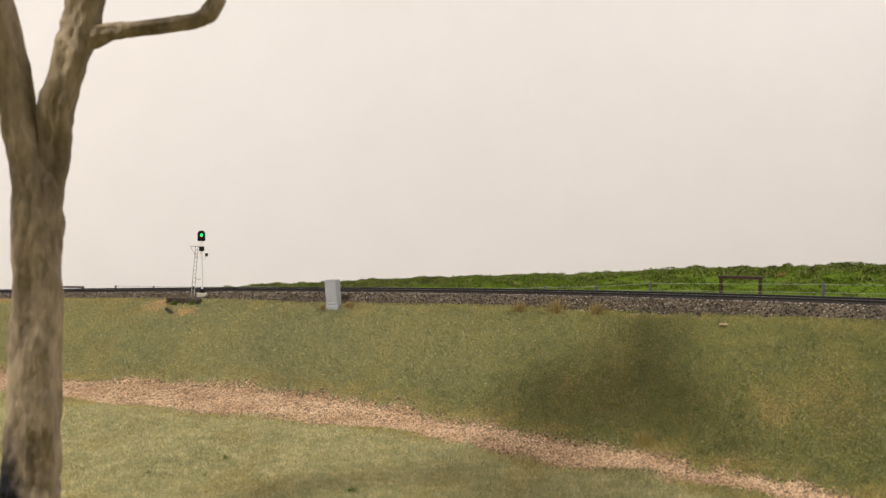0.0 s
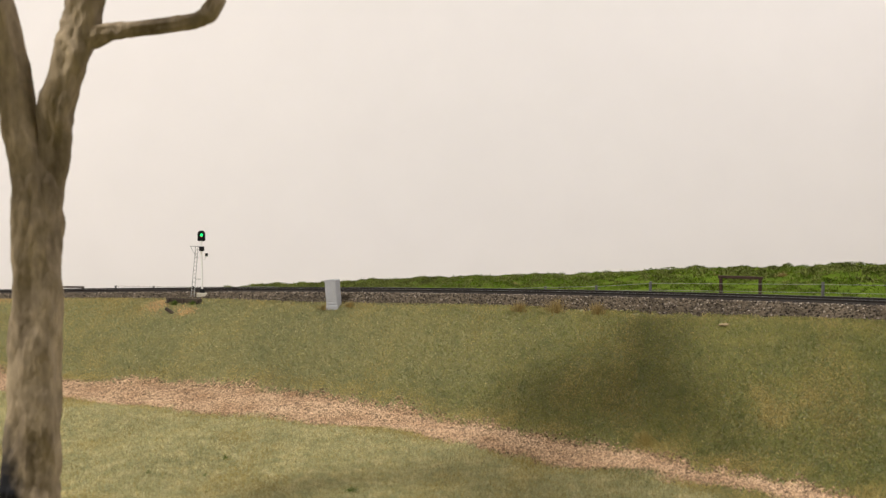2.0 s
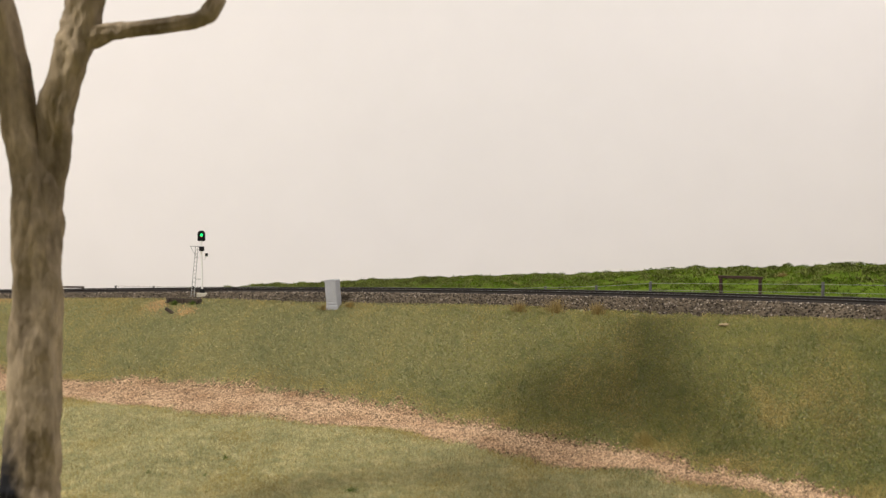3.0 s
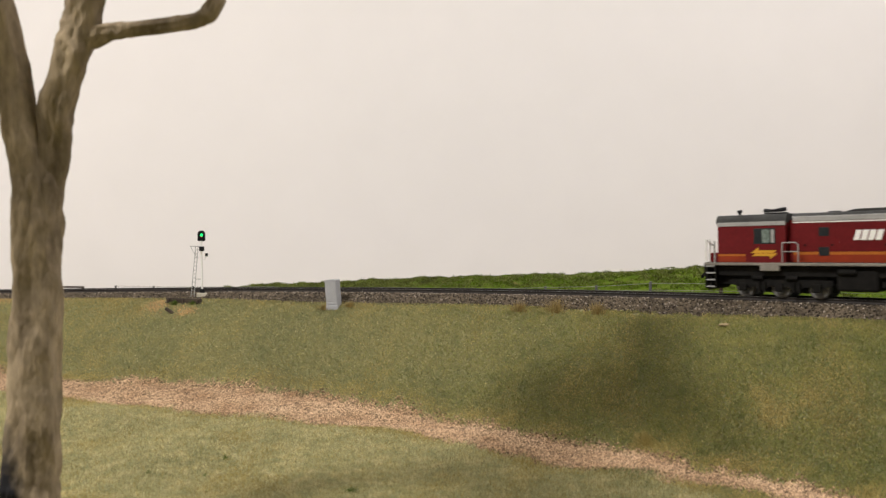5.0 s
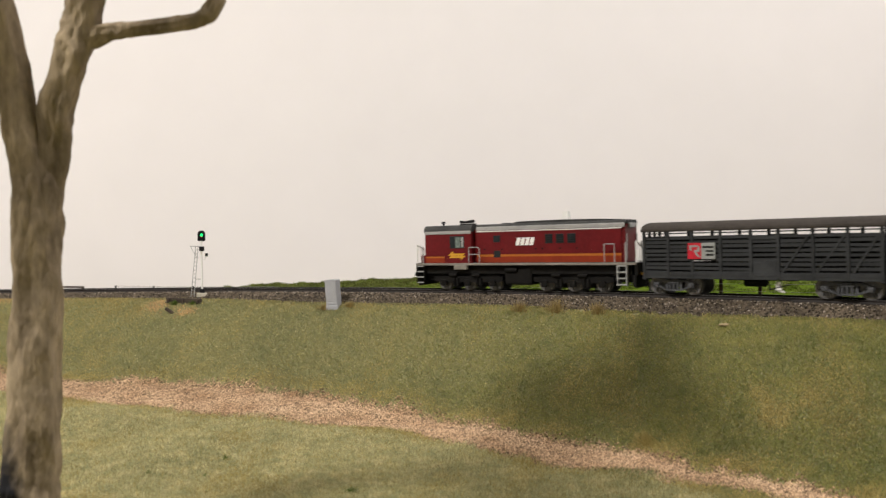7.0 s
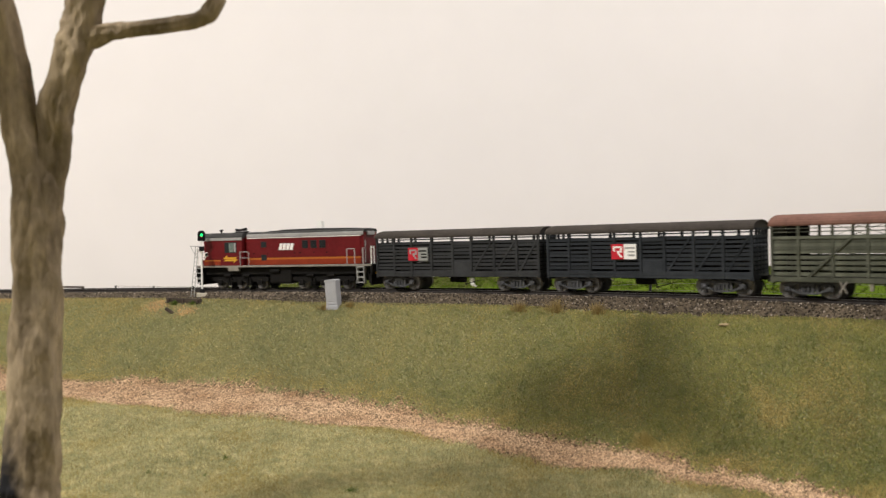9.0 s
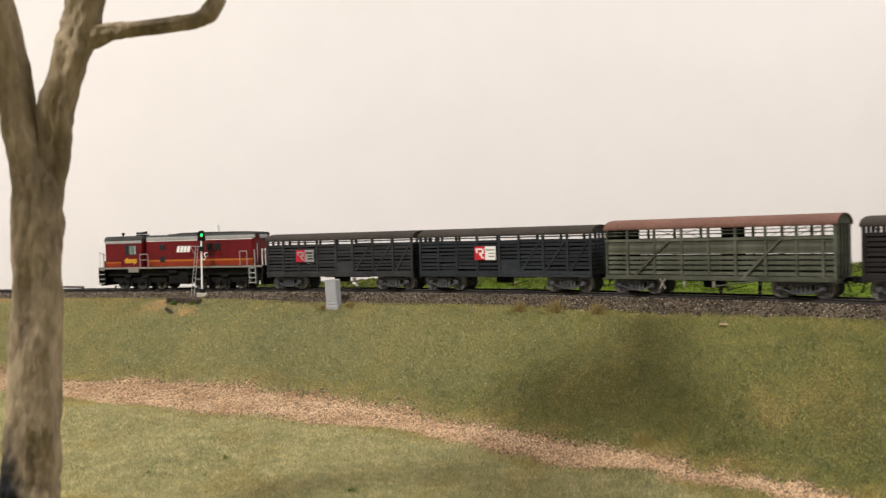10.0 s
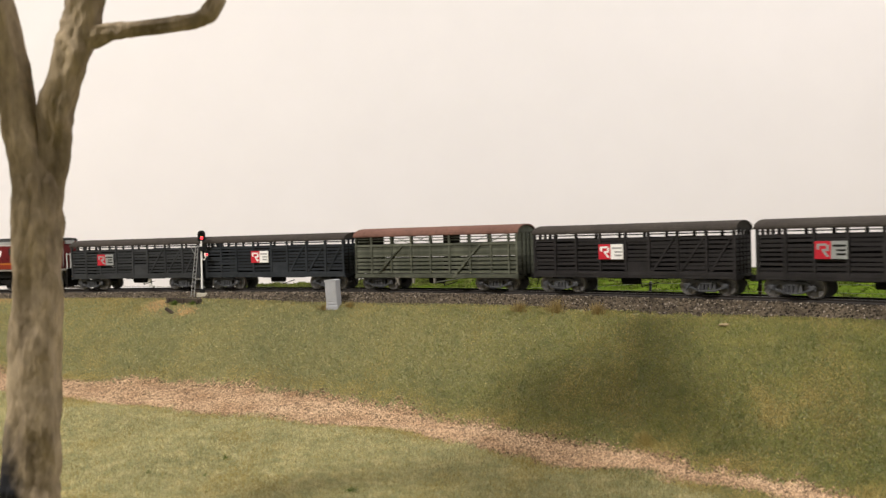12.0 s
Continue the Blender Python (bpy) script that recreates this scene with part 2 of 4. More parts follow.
def track():
    bed = strip("ballast_bed", -690, 1740, 5, [(37, -13.5), (20, -2.9), (-20, -2.9), (-37, -13.5)], STONE)
    tagged(bed, "dark mixed stone ballast bed under the track", "ballast", "", "structure")
    tr = tagged(new("railway_track"), "weathered steel rails on dark sleepers in stone ballast", "track", "", "structure")
    for o in (8.6, -8.6):
        sec = [(o + 1.1, -2.3), (o + 1.1, -1.9), (o + 0.3, -1.6), (o + 0.35, -0.7), (o + 0.55, -0.6), (o + 0.55, 0.0),
               (o - 0.55, 0.0), (o - 0.55, -0.6), (o - 0.35, -0.7), (o - 0.3, -1.6), (o - 1.1, -1.9), (o - 1.1, -2.3)]
        strip("rail", -690, 1740, 6, sec, STEEL, tr)
        strip("rail_head", -690, 1740, 6, [(o + 0.42, 0.02), (o + 0.42, -0.02), (o - 0.42, -0.02), (o - 0.42, 0.02)], RAILTOP, tr)
    bm = B()
    box(bm, -1.4, 1.4, -15, 15, -2.2, -0.1, 0.15)
    first = part("sleeper", bm, SLEEPER, tr)
    for i, s in enumerate(np.arange(-559, 420, 6.9)):
        X, D, z, h = at_track(s, 0, -2.2)
        ob = first if i == 0 else new("sleeper", first.data)
        ob.parent = tr
        ob.matrix_basis = spot(X, D, z, math.degrees(h))


track()


# ---- loose cover: stones, gravel, grass ----
RNG = np.random.RandomState(7)
OCTA = np.array([(1, 0, 0), (-1, 0, 0), (0, 1, 0), (0, -1, 0), (0, 0, 1), (0, 0, -1)], float)
OCTF = np.array([(0, 2, 4), (2, 1, 4), (1, 3, 4), (3, 0, 4), (2, 0, 5), (1, 2, 5), (3, 1, 5), (0, 3, 5)])


def stones(name, P, r, mat, label, category):
    n = len(P)
    q = RNG.normal(size=(n, 3, 3))
    u = q[:, 0] / np.linalg.norm(q[:, 0], axis=1, keepdims=True)
    w = np.cross(u, q[:, 1])
    w /= np.linalg.norm(w, axis=1, keepdims=True)
    R = np.stack([u, w, np.cross(u, w)], 1)
    size = r[:, None, None] * RNG.uniform(0.65, 1.2, (n, 6, 1))
    V = (OCTA[None] * size) @ R + P[:, None]
    F = (OCTF[None] + 6 * np.arange(n)[:, None, None]).reshape(-1, 3)
    return tagged(raw(name, V.reshape(-1, 3), F, mat), label, category, "", "stuff")


def blades(name, P, length, width, lean, mat, label, category, N=None):
    """Short fibres: one thin triangle each."""
    n = len(P)
    a = RNG.uniform(0, 2 * math.pi, n)
    t = np.stack([np.cos(a), np.sin(a), np.zeros(n)], 1)
    b = RNG.normal(size=(n, 3)) * lean
    b[:, 2] = 1
    if N is not None:
        b = N * 0.45 + RNG.normal(size=(n, 3)) * lean
        t = np.cross(b, N)
        t /= np.linalg.norm(t, axis=1, keepdims=True)
    b /= np.linalg.norm(b, axis=1, keepdims=True)
    L = length * RNG.uniform(0.6, 1.3, n)
    W = width * RNG.uniform(0.7, 1.3, n)
    V = np.stack([P - t * W[:, None] / 2, P + t * W[:, None] / 2, P + b * L[:, None]], 1)
    return tagged(raw(name, V.reshape(-1, 3), np.arange(3 * n).reshape(n, 3), mat), label, category, "", "stuff")


def bed_z(o):
    return np.where(np.abs(o) < 20, -2.9, -2.9 - (np.abs(o) - 20) * 0.6235)


PALESTONE = material("pale_ballast_stone", (0.34, 0.29, 0.24), 0.9, scale=40, vary=0.2, island=0.4)
DARKSTONE = material("dark_ballast_stone", (0.045, 0.038, 0.033), 0.9, scale=40, vary=0.2, island=0.5)


def ballast_stones():
    n = 66000
    s, o = RNG.uniform(-600, 420, n), RNG.uniform(-24, 37, n)
    k = (np.abs(np.abs(o) - 8.6) > 1.5) & ((np.abs(o) > 12.5) | (np.abs((s + 559) / 6.9 - np.round((s + 559) / 6.9)) > 0.24))
    s, o = s[k], o[k]
    X, D, z, h = at_track(s, o, bed_z(o))
    k = z > ground_z(X, D) - 1.2
    P, inner = np.stack([X, D, z], 1)[k], np.abs(o[k]) < 11
    a, b = P[~inner], P[inner]
    stones("ballast_stones", a, RNG.uniform(0.5, 1.2, len(a)), STONE, "loose brown and grey ballast stones beside the rails", "ballast")
    k = RNG.uniform(0, 1, len(a)) < 0.075
    stones("pale_ballast", a[k] + (0, 0, 0.5), RNG.uniform(0.45, 0.8, k.sum()), PALESTONE, "scattered pale ballast stones", "ballast")
    stones("dark_ballast", b, RNG.uniform(0.4, 0.8, len(b)), DARKSTONE, "darker ballast stones between the rails", "ballast")


def cover_points(n):
    D = 300 + 480 * RNG.uniform(0, 1, n) ** 1.25
    X = RNG.uniform(-1, 1, n) * (0.58 * D + 15)
    z, s, o = ground_z(X, D, True)
    return X, D, z, s, o


OLIVE = material("olive_static_grass", (0.325, 0.298, 0.128), 0.85, scale=110, vary=0.2, colour2=(0.165, 0.182, 0.086), island=0.15, thin=0.4)
PALE = material("pale_sage_static_grass", (0.64, 0.575, 0.325), 0.85, scale=120, vary=0.2, colour2=(0.34, 0.345, 0.19), island=0.3, thin=0.4)
# greener right-bank grass, with some of the bank's shade put into its colour
SHADEGREEN = material("shade_toned_green_grass", (0.305, 0.288, 0.092), 0.85, scale=110, vary=0.2, colour2=(0.165, 0.184, 0.064), island=0.17, thin=0.4)
STRAW = material("straw_static_grass", (0.47, 0.38, 0.145), 0.85, scale=20, vary=0.15, island=0.3, thin=0.4)
GREEN = material("bright_field_turf", (0.118, 0.172, 0.016), 0.9, scale=90, vary=0.25, colour2=(0.062, 0.104, 0.010), island=0.2, thin=0.15, spec=0.03)
SCRUB = material("olive_scrub_foam", (0.15, 0.17, 0.04), 0.9, scale=40, vary=0.25, island=0.4)
SAND = material("sandy_orange_soil", (0.46, 0.30, 0.135), 0.95, scale=50, vary=0.2, island=0.25)


def near_cover():
    X, D, z, s, o = cover_points(1900000)
    k = (o > 23) & (z > -90)
    X, D, z, s, o = X[k], D[k], z[k], s[k], o[k]
    pm = path_mask(X, D, s, o)
    edge = np.interp(s, (-300, 0, 60, 150, 230, 290), (26, 29, 29, 33, 32, 28)) + 2.2 * waves(X, D, 11, 30) + 1.2 * waves(X, D, 13, 9)
    turf = (RNG.uniform(0, 1, len(X)) > pm * 1.02) & (o > edge)
    # straw-coloured fringe along the path and in patches on the bank
    w = np.interp(s, PATH_S, PATH_W)
    rim = np.exp(-((np.abs(o - np.interp(s, PATH_S, PATH_O)) - w - 4) / 7) ** 2) * np.clip(0.75 + 0.6 * waves(X, D, 15, 45), 0.1, 1.3) * np.where(o < np.interp(s, PATH_S, PATH_O), 1.35, 0.7)
    crest = np.exp(-((o - 36) / 5) ** 2)
    patch = 0.7 * np.clip(waves(X, D, 12, 70) - 0.35, 0, 1) + 1.7 * np.clip(0.5 + waves(X, D, 14, 16), 0, 1.5) * np.exp(-((s - 281) / 19) ** 2 - ((o - 87) / 9) ** 2) + 0.9 * np.exp(-((s + 266) / 14) ** 2 - ((o - 54) / 9) ** 2)
    sand = np.exp(-((s + 256) / 9) ** 2 - ((o - 43) / 7) ** 2) + 0.9 * np.exp(-((s + 222) / 9) ** 2 - ((o - 49) / 4) ** 2) + 0.5 * np.exp(-((s + 420) / 40) ** 2 - ((o - 30) / 9) ** 2)
    chance = np.clip(0.05 + 0.08 * smooth(o, 140, 175) + 0.5 * rim + 0.2 * crest + 0.5 * patch + 0.22 * smooth(-s, 225, 320) * (o < 110), 0, 0.9)
    u = RNG.uniform(0, 1, len(X))
    on_sand = turf & (RNG.uniform(0, 1, len(X)) < sand * 1.7)
    is_straw = turf & ~on_sand & (u < chance)
    rest = turf & ~on_sand & ~is_straw
    # the grass with shade in its colour takes over towards the right
    is_shadegreen = rest & (RNG.uniform(0, 1, len(X)) < (np.interp(s, (-60, 60, 180), (0.06, 0.5, 0.95)) + 0.06 * waves(X, D, 31, 60)) * (1 - smooth(o, 120, 150)))
    is_pale = rest & ~is_shadegreen & (RNG.uniform(0, 1, len(X)) < 0.06 + 0.86 * smooth(o + 6 * waves(X, D, 33, 50), 138, 168))
    is_olive = rest & ~is_shadegreen & ~is_pale
    gx, gy = np.arange(-520, 521, 5.0), np.arange(280, 821, 5.0)
    GX, GY = np.meshgrid(gx, gy)
    dy, dx = np.gradient(ground_z(GX.ravel(), GY.ravel()).reshape(GX.shape), 5.0)
    i, j = np.clip(np.round((D - 280) / 5), 0, len(gy) - 1).astype(int), np.clip(np.round((X + 520) / 5), 0, len(gx) - 1).astype(int)
    N = np.stack([-dx[i, j], -dy[i, j], np.ones(len(X))], 1)
    N /= np.linalg.norm(N, axis=1, keepdims=True)
    P = np.stack([X, D, z], 1) + N * 0.12
    blades("olive_grass", P[is_olive], 1.5, 0.36, 0.6, OLIVE, "short olive static grass over the embankment", "grass", N[is_olive])
    blades("straw_grass", P[is_straw], 1.6, 0.42, 0.6, STRAW, "dry straw-coloured static grass in patches", "grass", N[is_straw])
    blades("pale_grass", P[is_pale], 1.5, 0.36, 0.6, PALE, "pale sage static grass of the low ground", "grass", N[is_pale])
    blades("shade_toned_bank_grass", P[is_shadegreen], 1.5, 0.36, 0.6, SHADEGREEN, "greener static grass on the bank, toned down for its shade", "grass", N[is_shadegreen])
    k = on_sand & (RNG.uniform(0, 1, len(X)) < 0.45)
    stones("sandy_soil", P[k], RNG.uniform(0.3, 0.8, k.sum()), SAND, "loose sandy orange soil by the signal", "soil")
    k = (o > 55) & (RNG.uniform(0, 1, len(X)) < pm * pm * 0.5)
    stones("path_gravel", P[k] + (0, 0, 0.2), RNG.uniform(0.35, 0.9, k.sum()) * np.where(RNG.uniform(0, 1, k.sum()) > 0.97, 1.5, 1), GRAVEL, "pinkish tan gravel of the track along the bank", "gravel")


def far_cover():
    n = 800000
    D = RNG.uniform(460, 1120, n)
    X = RNG.uniform(-0.42, 0.62, n) * D
    z, s, o = ground_z(X, D, True)
    k = (o < -36) & (s > -410)
    X, D, z, s, o = X[k], D[k], z[k], s[k], o[k]
    lump = np.clip(waves(X, D, 21, 26) + 0.6 * waves(X, D, 22, 9), -0.4, 2)
    top = np.exp(-((-o - 175) / 60) ** 2)
    P = np.stack([X, D, z + np.clip(lump, 0, 2) * (0.9 + 1.6 * top) - 0.2], 1)
    scrubby = RNG.uniform(0, 1, len(X)) < np.clip(0.12 + 0.75 * top * (waves(X, D, 23, 40) > -0.1) + 0.5 * smooth(-s, 60, 160), 0, 1)
    blades("field_turf", P[~scrubby], 1.3, 1.0, 1.3, GREEN, "bright green foam turf of the field behind the line", "turf")
    blades("scrub", P[scrubby], 2.4, 1.3, 1.3, SCRUB, "olive green scrub along the field's crest", "scrub")


def field():
    """Green foam sheet that covers the land behind the line."""
    s, o = np.arange(-410, 421, 6.0), np.arange(-37, -331, -6.0)
    S, O = np.meshgrid(s, o)
    X, D, _, _ = at_track(S.ravel(), O.ravel())
    z = ground_z(X, D) + 0.5
    n = len(s)
    i = (np.arange(len(o) - 1)[:, None] * n + np.arange(n - 1)[None]).ravel()
    ob = raw("field", np.stack([X, D, z], 1), np.stack([i, i + n, i + n + 1, i + 1], 1), GREEN)
    ob.data.shade_smooth()
    tagged(ob, "bright green foam field behind the railway line", "field", "", "structure")


field()
ballast_stones()
near_cover()
far_cover()


# ---- the tree ----
def bark():
    m = material("pale_ribbed_bark", (0.37, 0.29, 0.19), 0.9, scale=75, vary=0.22, colour2=(0.125, 0.095, 0.062), bump=1.0, bump_scale=260, fine=420, relief=0.0022)
    nt = m.node_tree
    for node in nt.nodes:
        if node.type == "TEX_NOISE":
            mp = nt.nodes.new("ShaderNodeMapping")
            mp.inputs["Scale"].default_value = (1, 1, 0.4)
            link = node.inputs["Vector"].links[0]
            nt.links.new(link.from_socket, mp.inputs["Vector"])
            nt.links.new(mp.outputs["Vector"], node.inputs["Vector"])
    # charred patch at the foot, on the side of the fork's lean
    n, l = nt.nodes, nt.links
    co, mp, far = n.new("ShaderNodeTexCoord"), n.new("ShaderNodeMapping"), n.new("ShaderNodeVectorMath")
    l.new(co.outputs["Object"], mp.inputs["Vector"])
    mp.inputs["Location"].default_value, mp.inputs["Scale"].default_value = (0.012, 0.006, -0.009), (1, 1, 0.4)
    far.operation = "LENGTH"
    l.new(mp.outputs["Vector"], far.inputs[0])
    ragged = n.new("ShaderNodeTexNoise")
    ragged.inputs["Scale"].default_value = 160
    l.new(co.outputs["Object"], ragged.inputs["Vector"])
    add = n.new("ShaderNodeMath")
    add.operation = "MULTIPLY_ADD"
    add.inputs[1].default_value = 0.012
    l.new(ragged.outputs["Fac"], add.inputs[0])
    l.new(far.outputs["Value"], add.inputs[2])
    span = n.new("ShaderNodeMapRange")
    span.inputs["From Min"].default_value, span.inputs["From Max"].default_value = 0.012, 0.019
    span.inputs["To Min"].default_value, span.inputs["To Max"].default_value = 1.0, 0.0
    l.new(add.outputs["Value"], span.inputs["Value"])
    mix = n.new("ShaderNodeMixRGB")
    mix.inputs["Color2"].default_value = (0.016, 0.016, 0.019, 1)
    bsdf = n["Principled BSDF"]
    l.new(bsdf.inputs["Base Color"].links[0].from_socket, mix.inputs["Color1"])
    l.new(span.outputs["Result"], mix.inputs["Fac"])
    l.new(mix.outputs["Color"], bsdf.inputs["Base Color"])
    return m


BARK = bark()
LEAF = material("grey_green_leaves", (0.09, 0.11, 0.045), 0.8, scale=60, vary=0.2, island=0.3)


def limb(name, line, parent, seed):
    """A gnarled round limb along (x, y, z, radius) points."""
    line = np.array(line, float)
    u = np.linspace(0, len(line) - 1, (len(line) - 1) * 22 + 1)
    c = np.stack([np.interp(u, np.arange(len(line)), line[:, k]) for k in range(4)], 1)
    for _ in range(10):
        c[1:-1] = (c[:-2] + 2 * c[1:-1] + c[2:]) / 4
    n, k = len(c), 40
    t = np.gradient(c[:, :3], axis=0)
    t /= np.linalg.norm(t, axis=1, keepdims=True)
    a = np.cross(t, (0, 1, 0.01))
    a /= np.linalg.norm(a, axis=1, keepdims=True)
    b = np.cross(t, a)
    bm = B()
    rings = []
    for i in range(n):
        row = []
        for j in range(k):
            g = 2 * math.pi * j / k
            q = Vector((math.cos(g) * 1.6, math.sin(g) * 1.6, i * 0.035 + seed * 9))
            ridge = 0.10 * math.sin(3 * g + 2.2 * noise.noise(Vector((0, seed, i * 0.03)))) + 0.05 * math.sin(7 * g + i * 0.05)
            rr = c[i, 3] * (1 + 0.22 * noise.noise(q) + 0.13 * noise.noise(q * 2.7) + 0.07 * noise.noise(Vector((q.x * 6, q.y * 6, q.z * 4))) + 0.7 * ridge)
            row.append(bm.verts.new(c[i, :3] + rr * (math.cos(g) * a[i] + math.sin(g) * b[i])))
        rings.append(row)
    for i in range(n - 1):
        for j in range(k):
            bm.faces.new((rings[i][j], rings[i][(j + 1) % k], rings[i + 1][(j + 1) % k], rings[i + 1][j]))
    bm.faces.new(rings[0]), bm.faces.new(rings[-1][::-1])
    return part(name, bm, BARK, parent, "", True)


def tree():
    base = (-152.0, 294.0)
    z0 = float(ground_z(np.array([base[0]]), np.array([base[1]]))[0])
    e = thing("gum_tree", spot(base[0], base[1], z0), "bare-trunked gum tree with pale ribbed bark and forked limbs", "tree")
    up = 51.53 - z0
    q = 0.21

    def P(x, y, r, away=0.0):
        return ((x + (441 - y) * 0.022 - 784) * q - base[0], away, up - (y - 402) * q, r * q)

    limb("trunk", [P(58, 1000, 62), P(56, 900, 48), P(57, 850, 45), P(63, 750, 42), P(66, 600, 40), P(66, 480, 37), P(66, 400, 39), P(65, 320, 36, 1), P(64, 275, 20, 1), P(66, 262, 6, 1)], e, 1)
    limb("limb", [P(58, 480, 24), P(55, 400, 27, -2), P(56, 330, 26, -2), P(47, 250, 27, -2), P(27, 150, 29), P(8, 50, 29), P(-8, -60, 26, -6), P(-60, -220, 20, -14), P(-90, -420, 12, -10)], e, 2)
    limb("limb", [P(74, 480, 22), P(78, 400, 24, 1), P(84, 330, 24, 2), P(92, 250, 28, 2), P(100, 200, 28), P(114, 150, 27), P(131, 95, 29), P(146, 50, 28), P(153, 0, 30), P(165, -80, 27, 8), P(230, -260, 20, 26), P(300, -470, 12, 40)], e, 3)
    limb("branch", [P(146, 80, 17), P(178, 67, 18), P(205, 60, 15), P(240, 57, 13), P(300, 51, 13), P(345, 44, 13), P(368, 34, 15), P(384, 6, 13), P(394, -40, 11, 6), P(430, -140, 9, 20), P(455, -270, 7, 40), P(470, -400, 4, 55)], e, 4)
    # crown of many small leaf clumps, high over the fork
    rng = np.random.RandomState(3)
    tips = [(102, 66, 10, 11), (96, 48, 10, 13), (84, 34, 11, 15), (58, 44, 13, 10), (33, 54, 13, 6), (89, 13, 10, 14), (62, 20, 14, 14),
            (45, 30, 14, 11), (14, 33, 12, 9), (88, -12, 9, 10), (4, -2, 13, 13), (-4, -42, 14, 12), (24, -40, 13, 12), (40, -54, 13, 10), (-14, -64, 14, 9), (-72, -41, 8, 12), (-82, -55, 10, 12), (-92, -68, 9, 9)]
    V = []
    for x, y, rad, clumps in tips:
        for _ in range(clumps):
            c = np.array((x, y, 225 - z0)) + rng.normal(size=3) * rad * (0.7, 0.7, 0.4)
            for _ in range(34):
                o = c + rng.normal(size=3) * 4.5
                d, w = rng.normal(size=3), rng.normal(size=3)
                d *= 5.5 / np.linalg.norm(d)
                w *= 2.2 / np.linalg.norm(w)
                V += [o - w, o + w, o + d]
    bm = B()
    vs = [bm.verts.new(v) for v in V]
    for i in range(0, len(vs), 3):
        bm.faces.new(vs[i:i + 3])
    part("crown", bm, LEAF, e, "loose grey-green leaf clumps")


tree()


# ---- things beside the line ----
SANDSTONE = material("pale_sandstone", (0.30, 0.23, 0.13), 0.95, scale=200, vary=0.15, bump=0.4)
BLACK = material("satin_black_paint", (0.012, 0.012, 0.013), 0.5, scale=200, vary=0.1)
SILVER = material("silver_grey_paint", (0.33, 0.33, 0.32), 0.5, 0.0, scale=150, vary=0.08)
WHITE = material("white_paint", (0.80, 0.79, 0.76), 0.5, scale=150, vary=0.05)
CONCRETE = material("pale_concrete", (0.46, 0.42, 0.34), 0.9, scale=150, vary=0.15, bump=0.3)
CABINET = material("light_grey_cabinet_paint", (0.36, 0.365, 0.38), 0.55, scale=120, vary=0.06)
OLDWOOD = material("dark_old_timber", (0.075, 0.058, 0.045), 0.85, scale=120, vary=0.25, bump=0.4)
BROWNWOOD = material("red_brown_timber", (0.06, 0.036, 0.028), 0.8, scale=120, vary=0.2)
POST = material("grey_weathered_post", (0.13, 0.13, 0.13), 0.85, scale=120, vary=0.2)
WIRE = material("fence_wire", (0.30, 0.31, 0.26), 0.5, 0.6)
TUFT = material("dry_grass_tuft", (0.37, 0.275, 0.11), 0.85, scale=200, vary=0.2, island=0.3, thin=0.4)
FRESH = material("fresh_green_tuft", (0.13, 0.20, 0.04), 0.85, scale=200, vary=0.2, island=0.3)
GREEN_LAMP = glow("green_lamp", (0.01, 0.75, 0.16), 2.2)
RED_LAMP = glow("red_lamp", (1.0, 0.03, 0.05), 2.6)
MOVERS = []


def beside(s, o, sink=0.0):
    X, D, _, h = at_track(s, o)
    z = float(ground_z(np.array([X]), np.array([D]))[0])
    return X, D, z - sink, math.degrees(h)


